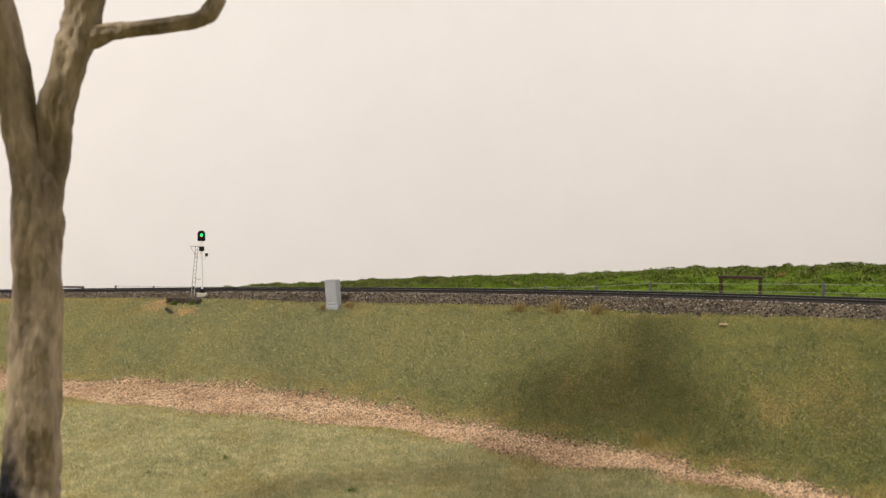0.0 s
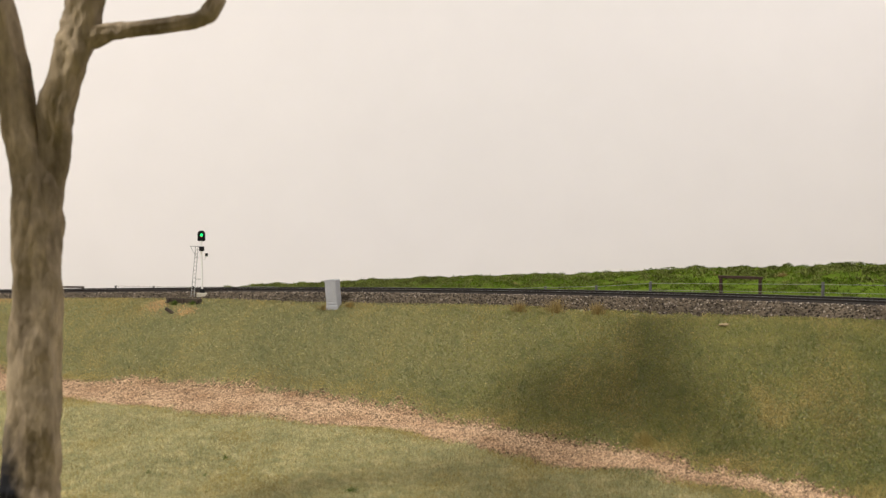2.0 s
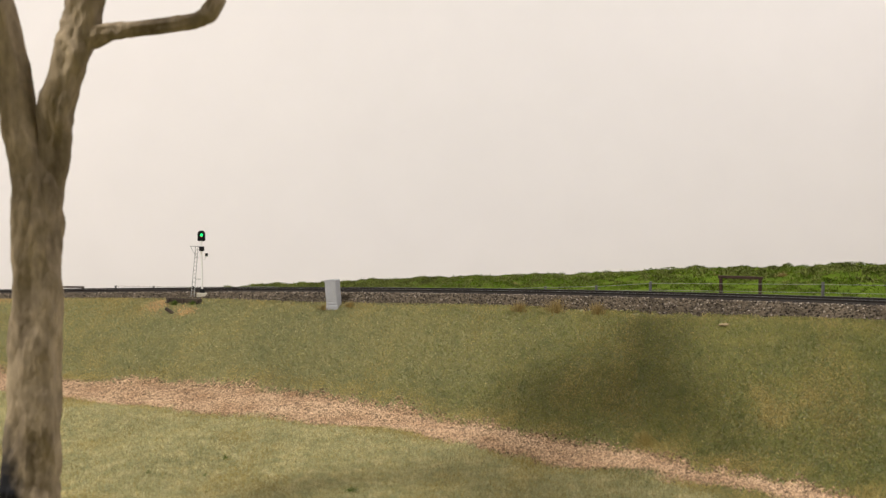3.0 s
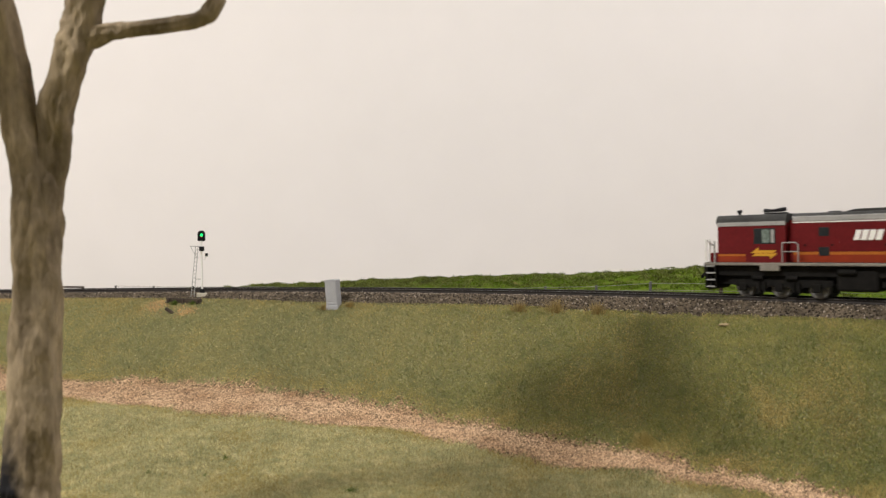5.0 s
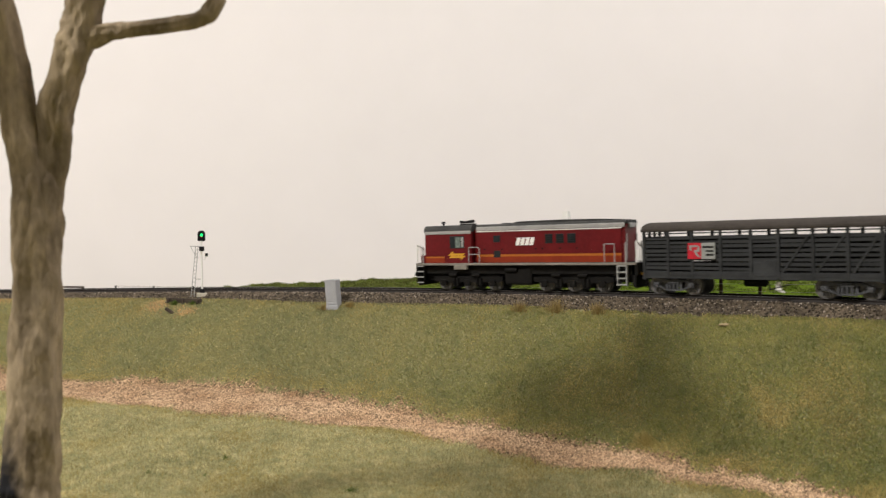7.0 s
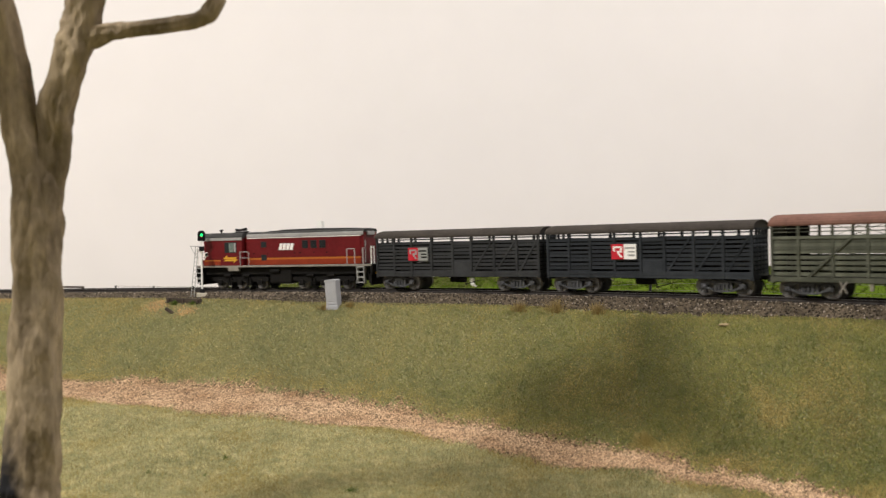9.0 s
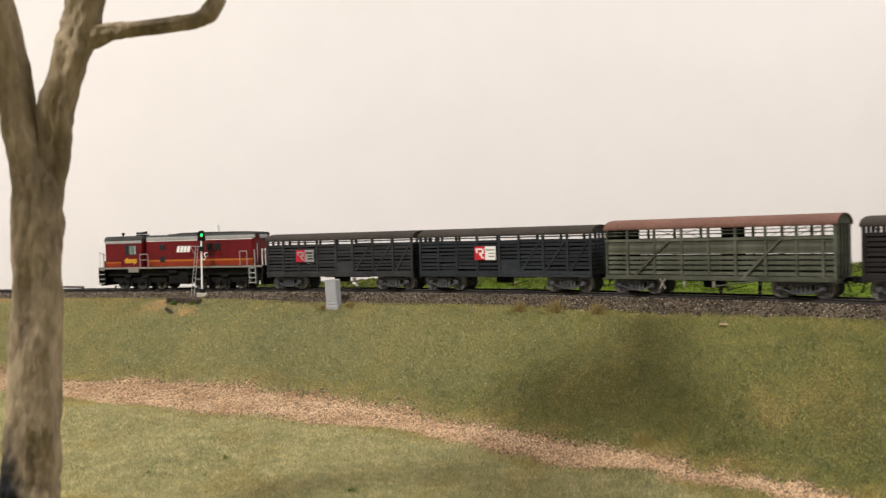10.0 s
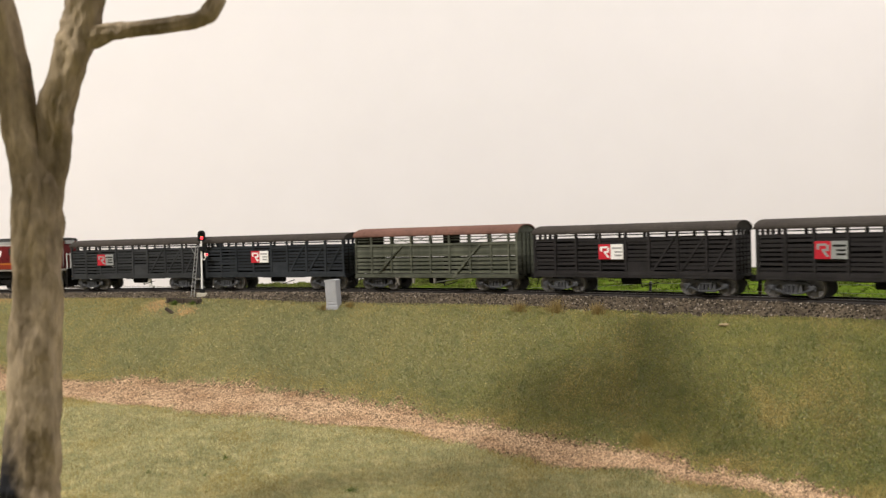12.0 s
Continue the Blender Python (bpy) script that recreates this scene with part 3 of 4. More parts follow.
def signal():
    X, D, zr, h = at_track(-224.0, 23.0)
    zb = zr + float(bed_z(23.0)) - 0.6
    e = thing("railway_signal", spot(X, D, zb, 3), "slim white colour-light signal with a black hooded head and ladder", "signal")
    part("base", box(B(), -4.6, 4.2, -2.5, 2.5, -1.0, 3.0, 0.8), CONCRETE, e, "pale concrete footing")
    part("mast_foot", box(B(), -2.0, 2.2, -1.6, 1.6, 2.9, 6.6, 0.5), BLACK, e)
    part("mast", rod(B(), (0, 0, 3), (0, 0, 48.5), 0.85, 0.8, 12), WHITE, e, "white tubular mast")
    # head: a tall rounded case with two hooded lamps and an added cover between
    out = [(3.1 * math.cos(a), 54.4 + 3.2 * math.sin(a)) for a in np.linspace(0, math.pi, 13)] + [(-3.1, 49.0), (-2.4, 48.2), (2.4, 48.2), (3.1, 49.0)]
    head = part("signal_head", prism(B(), out, -0.2, 2.6), BLACK, e, "black oval signal head")
    for zc, m, nm in ((53.6, GREEN_LAMP, "green_lens"), (51.0, RED_LAMP, "red_lens")):
        bm = B()
        rod(bm, (0.4, -0.1, zc), (0.4, -0.5, zc), 1.45, 1.15, 14)
        part(nm, bm, m, head, "")
    bm = B()
    for z in (52.2,):
        ring = [(0.4 + 3.0 * math.cos(a), z + 4.4 * math.sin(a)) for a in np.linspace(-0.25, math.pi + 0.25, 15)]
        inner = [(0.4 + 2.6 * math.cos(a), z + 4.0 * math.sin(a)) for a in np.linspace(-0.25, math.pi + 0.25, 15)]
        for i in range(14):
            quad = [ring[i], ring[i + 1], inner[i + 1], inner[i]]
            prism(bm, quad, -3.4 if 3 < i < 10 else -2.0, -0.2)
    part("hood", bm, BLACK, head)
    # added black cover: slides over the unlit lens in place of switching the lamps
    lamp_cover = part("shutter", box(B(), -1.7, 1.7, -0.35, 0.0, -1.3, 1.3, 0.2), BLACK, head)
    MOVERS.append((lamp_cover, [(0.0, pose(0.0004, -0.00075, 0.0509)), (10.95, pose(0.0004, -0.00075, 0.0509)), (11.0, pose(0.0004, -0.00075, 0.0524)),
                          (11.08, pose(0.0004, -0.00075, 0.0538)), (12.0, pose(0.0004, -0.00075, 0.0538))]))
    part("relay_case", box(B(), -1.5, 2.4, -2.0, 1.0, 39.6, 43.6, 0.4), BLACK, e)
    bm = B()
    for a, b in (((0.4, -0.4, 34.0), (2.2, -0.8, 31.6)), ((2.2, -0.8, 31.6), (3.8, -1.0, 33.9)), ((3.8, -1.0, 33.9), (3.9, -1.0, 36.4))):
        rod(bm, a, b, 0.35, None, 6)
    part("bracket", bm, WHITE, e)
    mk = part("marker_case", box(B(), 2.6, 5.6, -1.6, 0.6, 34.8, 38.2, 0.4), WHITE, e, "small marker lamp case")
    part("marker_lens", rod(B(), (4.8, -1.5, 36.6), (4.8, -1.9, 36.6), 1.0, 0.8, 12), RED_LAMP, mk)
    # another added cover, hides the marker lens until it is lit
    ms = part("marker_shutter", box(B(), -1.2, 1.2, -0.3, 0.0, -1.2, 1.2, 0.15), BLACK, mk)
    MOVERS.append((ms, [(0.0, pose(0.0048, -0.00195, 0.0366)), (11.2, pose(0.0048, -0.00195, 0.0366)), (11.3, pose(0.0048, -0.00195, 0.0391)), (12.0, pose(0.0048, -0.00195, 0.0391))]))
    # ladder that leans on the mast, and its small platform
    for dx in (-1.4, 1.4):
        part("ladder_stile", rod(B(), (-8.2 + dx, -0.6, -0.5), (-3.6 + dx * 0.75, -0.6, 43.6), 0.28, None, 6), SILVER, e)
    for i in range(12):
        u = (i + 0.7) / 12.5
        x, z = -8.2 + 4.6 * u, -0.5 + 44.1 * u
        w = 1.4 - 0.35 * u
        part("ladder_rung", rod(B(), (x - w, -0.6, z), (x + w, -0.6, z), 0.2, None, 6), SILVER, e)
    bm = B()
    rod(bm, (-9.4, -0.6, 43.8), (-1, -0.6, 43.8), 0.25, None, 6)
    rod(bm, (-9.4, 2.2, 43.8), (-1, 2.2, 43.8), 0.25, None, 6)
    rod(bm, (-9.4, -0.6, 43.8), (-9.4, 2.2, 43.8), 0.25, None, 6)
    rod(bm, (-9.2, -0.6, 43.8), (-4.0, -0.6, 34.0), 0.22, None, 6)
    part("platform", bm, SILVER, e)
    part("stay", rod(B(), (-4.8, -0.6, 15.0), (0, -0.2, 15.0), 0.25, None, 6), SILVER, e)


def retaining_wall():
    X, D, z, h = beside(-231.0, 38.5)
    e = thing("timber_retaining_wall", spot(X, D, z, h), "low dark timber retaining wall in the ballast shoulder", "wall")
    for k in range(2):
        part("timber", box(B(), -19 + k, 19 - 1.5 * k, -1.5 + 0.3 * k, 1.2, -3.2 + 3.6 * k, 0.3 + 3.6 * k, 0.3), OLDWOOD, e)
    for x in (-15.0, 0, 15.0):
        part("stake", box(B(), x - 0.8, x + 0.8, -2.6, -1.45, -4.0, 3.4, 0.2), OLDWOOD, e)
    X, D, z, h = beside(-235, 51)
    st = thing("timber_offcut", spot(X, D, z + 0.5, h) @ pose(0, 0, 0, 0, 32, 12), "short dark timber offcut lying on sandy soil", "timber")
    part("log", box(B(), -5.6, 5.6, -1.4, 1.4, -1.0, 1.3, 0.35), OLDWOOD, st)


def cabinet():
    X, D, z, h = beside(-79.4, 36.5)
    e = thing("relay_cabinet", spot(X, D, z - 0.8, h + 6) @ pose(0, 0, 0, 0, -4.5, 0), "light grey steel lineside relay cabinet with closed doors", "cabinet")
    part("plinth", box(B(), -5.2, 5.4, -4.4, 4.2, -2.4, 1.6, 0.4), CABINET, e)
    part("body", box(B(), -4.9, 4.9, -3.8, 3.8, 1.4, 20.6, 0.4), CABINET, e)
    roof = [(-5.1, 20.2), (5.1, 20.2), (5.1, 21.2), (3.9, 21.9), (-4.4, 21.9), (-5.1, 21.2)]
    part("roof", prism(B(), roof, -4.1, 4.1), CABINET, e)
    door = part("door", box(B(), -4.2, 4.2, -4.1, -3.7, 4.8, 19.6, 0.2), CABINET, e)
    part("handle", box(B(), 2.8, 3.3, -4.5, -4.05, 10.6, 13.6, 0.12), SILVER, door)
    part("hinge", box(B(), -4.4, -3.9, -4.35, -4.0, 7.0, 8.6, 0.1), SILVER, door)
    part("hinge", box(B(), -4.4, -3.9, -4.35, -4.0, 15.6, 17.2, 0.1), SILVER, door)
    part("vent_panel", box(B(), -4.2, 4.2, -4.05, -3.7, 2.4, 4.2, 0.2), CABINET, e)


def tuft(s, o, size, mat, label):
    X, D, z, h = beside(s, o)
    e = thing("grass_tuft", spot(X, D, z), label, "grass tuft", "tufts on the bank")
    rng = np.random.RandomState(int(s * 7) % 1000)
    bm = B()
    for _ in range(260):
        a, r = rng.uniform(0, 6.28), abs(rng.normal()) * size * 0.42
        x, y = r * math.cos(a), r * math.sin(a)
        l = size * rng.uniform(0.45, 0.9)
        d = Vector((x * 1.6 / size + rng.normal() * 0.3, y * 1.6 / size + rng.normal() * 0.3, 1)).normalized() * l
        w = Vector((math.cos(a + 1.5), math.sin(a + 1.5), 0)) * 0.16
        vs = [bm.verts.new(Vector((x, y, -0.6)) + q) for q in (-w, w, d)]
        bm.faces.new(vs)
    part("blade_clump", bm, mat, e)


def rock():
    X, D, z, h = beside(232.7, 42)
    e = thing("rock", spot(X, D, z, 20), "small pale sandstone rock on the bank's crest", "rock")
    bm = B()
    bmesh.ops.create_icosphere(bm, subdivisions=2, radius=1.0)
    for v in bm.verts:
        v.co = Vector((v.co.x * 4.6, v.co.y * 2.6, v.co.z * 1.0)) * (1 + 0.25 * noise.noise(v.co * 1.7))
    part("rock_body", bm, SANDSTONE, e)


def fence():
    e = thing("paddock_fence", spot(0, 0, 0), "grey weathered post and wire paddock fence behind the line", "fence")
    tops = []
    for s, h in ((-373, 6), (-329, 5.5), (-284, 5), (-240, 5), (-195, 5), (-150, 5), (-108, 5), (-60, 5), (-15, 5.5), (27, 6), (66, 8), (107, 10), (148, 14), (260, 15), (305, 15)):
        X, D, z, a = beside(s, -44)
        bm = B()
        rod(bm, (X, D, z - 3), (X + 0.4, D, z + h), 1.15, 1.0, 8)
        part("post", bm, POST, e)
        tops.append((s, h))
    for f in (0.9, 0.55):
        bm = B()
        for (s0, h0), (s1, h1) in zip(tops, tops[1:]):
            p, q = beside(s0, -44), beside(s1, -44)
            rod(bm, (p[0], p[1], p[2] + f * h0), (q[0], q[1], q[2] + f * h1), 0.16, None, 4)
        part("wire", bm, WIRE, e)


def hitching_frame(s, o, half, height, mat, label, extra=0):
    X, D, z, h = beside(s, o)
    e = thing("hitching_rail", spot(X, D, z, h), label, "hitching rail")
    xs = (-half, half) if not extra else (-half, 0, half)
    for x in xs:
        part("post", box(B(), x - 1.0, x + 1.0, -1.0, 1.0, -4, height - 0.2, 0.25), mat, e)
    part("crossbar", box(B(), -half - 1.8, half + 1.8, -0.9, 0.9, height - 0.2, height + 1.7, 0.25), mat, e)


signal()
retaining_wall()
cabinet()
for q in ((85.7, 37, 10, 0), (113.9, 36, 14, 0), (144.2, 35, 11, 0), (-86.9, 40, 6, 0), (-64.7, 36, 7, 0), (-239.5, 41, 6, 1), (-220.4, 40, 5, 1), (216, 111, 8, 2), (212, 106, 6, 2), (2, 238, 3, 1), (-18, 274, 2.5, 1), (11, 259, 2.5, 1), (122, 252, 4, 1), (211, -133, 7, 0), (160, -150, 6, 0), (3, -128, 7, 0)):
    tuft(q[0], q[1], q[2], (TUFT, FRESH, STRAW)[q[3]], ("dry tan grass tuft", "fresh green grass tuft", "pale straw grass tuft beside the gravel path")[q[3]])
rock()
fence()
hitching_frame(210, -44, 13.2, 17, BROWNWOOD, "dark brown timber hitching frame in the field's edge")
hitching_frame(-455, -46, 42, 5, OLDWOOD, "low long dark timber frame behind the rails", 1)


# ---- the train; x runs back along the train, the near side is -y, z is over the railhead ----
LOCO_RED = material("deep_red_paint", (0.122, 0.008, 0.010), 0.42, scale=60, vary=0.12)
ORANGE = material("orange_stripe", (0.23, 0.031, 0.011), 0.45, scale=80, vary=0.08)
AMBER = material("amber_stripe", (0.37, 0.115, 0.018), 0.5, scale=80, vary=0.08)
YELLOW = material("yellow_paint", (0.55, 0.29, 0.03), 0.5, scale=80, vary=0.06)
ROOF_GREY = material("sooty_roof_grey", (0.050, 0.050, 0.048), 0.75, scale=60, vary=0.25)
BAND = material("light_grey_band", (0.34, 0.335, 0.325), 0.5, scale=60, vary=0.12)
SILL = material("off_white_sill", (0.24, 0.22, 0.19), 0.55, scale=60, vary=0.15)
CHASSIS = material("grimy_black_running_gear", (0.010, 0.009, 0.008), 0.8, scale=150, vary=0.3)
BOGIE = material("dusty_grey_bogie", (0.092, 0.094, 0.100), 0.75, scale=150, vary=0.25)
TYRE = material("worn_wheel_steel", (0.26, 0.23, 0.20), 0.4, 0.6, scale=150, vary=0.15)
WHEEL = material("grey_wheel_face", (0.17, 0.168, 0.172), 0.65, 0.1, scale=150, vary=0.25)
GRILLE = material("dark_grille", (0.018, 0.022, 0.024), 0.5, scale=300, vary=0.2)
# pale green of the reflection in the cab glass, as a flat colour
PANE_SHEEN = material("pale_pane_reflection", (0.20, 0.25, 0.22), 0.7, scale=300, vary=0.3)
SLATE = material("slate_grey_wagon_boards", (0.044, 0.046, 0.048), 0.75, scale=70, vary=0.25, rand=0.16)
BLUEGREY = material("blue_grey_wagon_boards", (0.034, 0.039, 0.045), 0.75, scale=45, vary=0.3, rand=0.16)
CHARCOAL = material("charcoal_wagon_boards", (0.028, 0.0255, 0.0255), 0.75, scale=70, vary=0.25, rand=0.14)
DARKROOF = material("brown_black_wagon_roof", (0.042, 0.035, 0.029), 0.8, scale=50, vary=0.2)
SAGE = material("weathered_sage_boards", (0.112, 0.118, 0.088), 0.8, scale=70, vary=0.3, rand=0.24)
RUSTROOF = material("red_brown_wagon_roof", (0.150, 0.076, 0.056), 0.75, scale=50, vary=0.18)
SIGN_RED = material("sign_red", (0.50, 0.02, 0.035), 0.5, scale=90, vary=0.1)
SIGN_GREY = material("sign_grey", (0.30, 0.31, 0.30), 0.5, scale=90, vary=0.1)



def run_s(t):
    """How far the train stands from its place at 8 s, along the track."""
    q = t - 8.0
    return -(110.018 * q - 1.10055 * q * q / 2)


def ride(s, half):
    a, b = at_track(s - half), at_track(s + half)
    p, q = Vector(a[:3]) / 1000, Vector(b[:3]) / 1000
    d = q - p
    turn = math.degrees(math.atan2(d.y, d.x))
    rise = -math.degrees(math.atan2(d.z, math.hypot(d.x, d.y)))
    c = (p + q) / 2
    return pose(c.x, c.y, c.z + Z0, 0, rise, turn)


TRAIN, WHEELS = [], []


def plain(build):
    """Runs a builder with no lengthening."""
    def run(parent, x):
        keep, LONG[0] = LONG[0], 1.0
        build(parent, x * keep)
        LONG[0] = keep
    return run


def wheelset(x, r, parent):
    """Two flanged wheels on one axle; its own origin is the axle's middle."""
    bm = B()
    rod(bm, (0, -8.6, 0), (0, 8.6, 0), 1.2, None, 10)
    for sgn in (-1, 1):
        rod(bm, (0, sgn * 7.2, 0), (0, sgn * 7.9, 0), r + 0.7, None, 28)
        rod(bm, (0, sgn * 7.9, 0), (0, sgn * 10.0, 0), r, r - 0.15, 28)
        rod(bm, (0, sgn * 10.0, 0), (0, sgn * 10.35, 0), 1.8, 1.5, 12)
        for k in range(6):
            a = k * math.pi / 3
            c = Vector((math.cos(a), 0, math.sin(a)))
            rod(bm, c * 1.6 + Vector((0, sgn * 10.05, 0)), c * (r - 1.5) + Vector((0, sgn * 10.05, 0)), 0.45, None, 5)
    ob = part("wheelset", bm, WHEEL, parent)
    bm = B()
    for sgn in (-1, 1):
        for j in range(28):
            a, b = 2 * math.pi * j / 28, 2 * math.pi * (j + 1) / 28
            y = sgn * 10.06
            ring = [(math.cos(q) * w, sgn * 10.04 if w < r else sgn * 9.9, math.sin(q) * w) for q, w in ((a, r - 1.2), (b, r - 1.2), (b, r + 0.02), (a, r + 0.02))]
            bm.faces.new([bm.verts.new(v) for v in ring])
            ring = [(math.cos(q) * (r + 0.02), y2, math.sin(q) * (r + 0.02)) for q, y2 in ((a, sgn * 9.9), (b, sgn * 9.9), (b, sgn * 8.0), (a, sgn * 8.0))]
            bm.faces.new([bm.verts.new(v) for v in ring])
    bm2 = B()
    bm2.from_mesh(ob.data)
    tmp = bpy.data.meshes.new("tmp")
    bm.to_mesh(tmp)
    bm.free()
    tmp.transform(Matrix.Scale(0.001, 4))
    n0 = len(bm2.faces)
    bm2.from_mesh(tmp)
    bm2.faces.ensure_lookup_table()
    for f in bm2.faces[n0:]:
        f.material_index = 1
    bm2.to_mesh(ob.data)
    bm2.free()
    ob.data.materials.append(TYRE)
    ob.matrix_basis = pose(x / 1000, 0, r / 1000)
    WHEELS.append((ob, x, r))
    return ob


@plain
def wagon_bogie(parent, x):
    """Cast side frames with a spring nest and axle boxes, bolster between, two wheelsets."""
    bm = B()
    for sgn in (-1, 1):
        y = sorted((sgn * 10.8, sgn * 12.6))
        # top chord, sloping arms to the axle boxes, bowed bottom chord, columns: two openings stay between them
        prism(bm, [(-8.4, 8.2), (-7.4, 9.6), (7.4, 9.6), (8.4, 8.2), (6, 8.0), (-6, 8.0)], *y)
        prism(bm, [(-4.8, 2.3), (4.8, 2.3), (5.6, 3.5), (-5.6, 3.5)], *y)
        for k in (-1, 1):
            prism(bm, [(k * 7.0, 9.5), (k * 12.2, 8.0), (k * 13.9, 7.2), (k * 13.9, 5.8), (k * 10.4, 6.0), (k * 7.4, 8.0)], *y)
            prism(bm, [(k * 4.8, 2.4), (k * 9.6, 4.4), (k * 13.4, 4.4), (k * 13.6, 5.9), (k * 10.0, 5.8), (k * 5.2, 3.6)], *y)
            prism(bm, [(k * 4.0, 3.2), (k * 5.5, 3.2), (k * 5.5, 8.4), (k * 4.0, 8.4)], *y)
            box(bm, k * 11.8 - 1.8, k * 11.8 + 1.8, *sorted((sgn * 13.5, sgn * 12.3)), 4.3, 7.6, 0.4)
            rod(bm, (k * 11.8, sgn * 13.4, 5.9), (k * 11.8, sgn * 14.0, 5.9), 1.2, 1.0, 10)
        for k in (-2.5, 0, 2.5):
            rod(bm, (k, sgn * 12.4, 3.4), (k, sgn * 12.4, 7.4), 1.0, None, 8)
        box(bm, -3.9, 3.9, *sorted((sgn * 13.6, sgn * 11.5)), 7.2, 8.6, 0.2)
        box(bm, -4.4, 4.4, *sorted((sgn * 13.4, sgn * 12.4)), 2.3, 3.3, 0.2)
    box(bm, -2.8, 2.8, -11, 11, 5.2, 8.8)
    rod(bm, (0, 0, 8.5), (0, 0, 11.5), 3.0, None, 12)
    b = part("bogie", bm, BOGIE, parent, "dusty grey two-axle bogie")
    b.matrix_basis = pose(x / 1000, 0, 0)
    for ax in (-11.8, 11.8):
        wheelset(ax, 5.9, b)
    return b


def coupler(parent, x, sgn, hose=True):
    bm = B()
    box(bm, min(x, x + sgn * 5), max(x, x + sgn * 5), -1.2, 1.2, 9.6, 12.0, 0.3)
    box(bm, min(x + sgn * 4.0, x + sgn * 6.6), max(x + sgn * 4.0, x + sgn * 6.6), -2.2, 2.2, 8.6, 12.6, 0.6)
    part("coupler", bm, CHASSIS, parent)
    if hose:
        bm = B()
        pts = [(x + sgn * 0.5, -5, 10.5), (x + sgn * 2.6, -5.2, 8.6), (x + sgn * 3.6, -5.0, 5.0), (x + sgn * 4.4, -4.4, 3.6)]
        for a, b in zip(pts, pts[1:]):
            rod(bm, a, b, 0.45, None, 6)
        part("brake_hose", bm, CHASSIS, parent)


def arch(half, z_eave, z_top, n=14, thick=0.9):
    """Outline of an arched roof sheet, in (y, z)."""
    up = [(half * math.sin(a), z_eave + (z_top - z_eave) * (math.cos(a * 0.98) - math.cos(math.pi / 2 * 0.98)) / (1 - math.cos(math.pi / 2 * 0.98))) for a in np.linspace(-math.pi / 2, math.pi / 2, n)]
    low = [(y * 0.985, z - thick) for y, z in up]
    return up + low[::-1]


def underframe(e, mat, L, hw, z0, z1, fit):
    part("solebar", box(B(), -L, L, -hw, -hw + 1.6, z0, z1, 0.2), mat, e)
    part("solebar", box(B(), -L, L, hw - 1.6, hw, z0, z1, 0.2), mat, e)
    part("headstock", box(B(), -L - 0.4, -L + 1.4, -hw, hw, z0 - 0.8, z1, 0.2), mat, e)
    part("headstock", box(B(), L - 1.4, L + 0.4, -hw, hw, z0 - 0.8, z1, 0.2), mat, e)
    part("wagon_floor", box(B(), -L + 1, L - 1, -hw + 1, hw - 1, z0 + 0.6, z1 + 0.4), fit, e)
    bm = B()
    box(bm, -20, 20, -1.5, 1.5, z0 - 1.4, z0 + 0.7)
    rod(bm, (-8, -4.5, z0 - 2.4), (4, -4.5, z0 - 2.4), 2.5, None, 12)
    part("brake_cylinder", bm, CHASSIS, e)
    bm = B()
    rod(bm, (8, -hw + 2, z0), (9.5, -hw + 1.2, z0 - 6.2), 0.45, None, 6)
    rod(bm, (9.5, -hw + 1.2, z0 - 5.6), (20, -hw + 1.2, z0 - 2.6), 0.35, None, 6)
    part("brake_lever", bm, CHASSIS, e)


def signboard(e, x0, z0, y, w, h, tone):
    """Two flat squares: a red one with a white hooked device, a white one with grey bars."""
    bd = part("sign_panel", box(B(), x0, x0 + w / 2, y - 0.25, y + 0.6, z0, z0 + h, 0.1), SIGN_RED, e, "red sign square with a white device")
    bm = B()
    a, t = w / 2, w * 0.06
    yy = (y - 0.36, y - 0.2)
    # a bent band that turns back under itself, with a slanting tail
    X = lambda u: x0 + a * u
    Z = lambda v: z0 + h * v
    for q in (((0.14, 0.74), (0.66, 0.74), (0.82, 0.86), (0.14, 0.86)), ((0.14, 0.56), (0.29, 0.50), (0.29, 0.74), (0.14, 0.74)),
              ((0.72, 0.56), (0.88, 0.50), (0.88, 0.82), (0.72, 0.76)), ((0.46, 0.44), (0.88, 0.44), (0.86, 0.56), (0.46, 0.56)),
              ((0.46, 0.44), (0.62, 0.44), (0.94, 0.12), (0.74, 0.12))):
        prism(bm, [(X(u), Z(v)) for u, v in q], *yy)
    part("device", bm, tone, bd)
    b2 = part("sign_panel", box(B(), x0 + w / 2 + 0.02, x0 + w, y - 0.25, y + 0.6, z0, z0 + h, 0.1), tone, e, "pale sign square with dark grey bars")
    dark = BAND if tone is WHITE else CHASSIS
    for u0, u1, v0, v1 in ((0.1, 0.9, 0.68, 0.80), (0.34, 0.9, 0.44, 0.54), (0.34, 0.9, 0.2, 0.32)):
        part("bar", box(B(), x0 + w / 2 + a * u0, x0 + w / 2 + a * u1, *yy, Z(v0), Z(v1)), dark, b2)


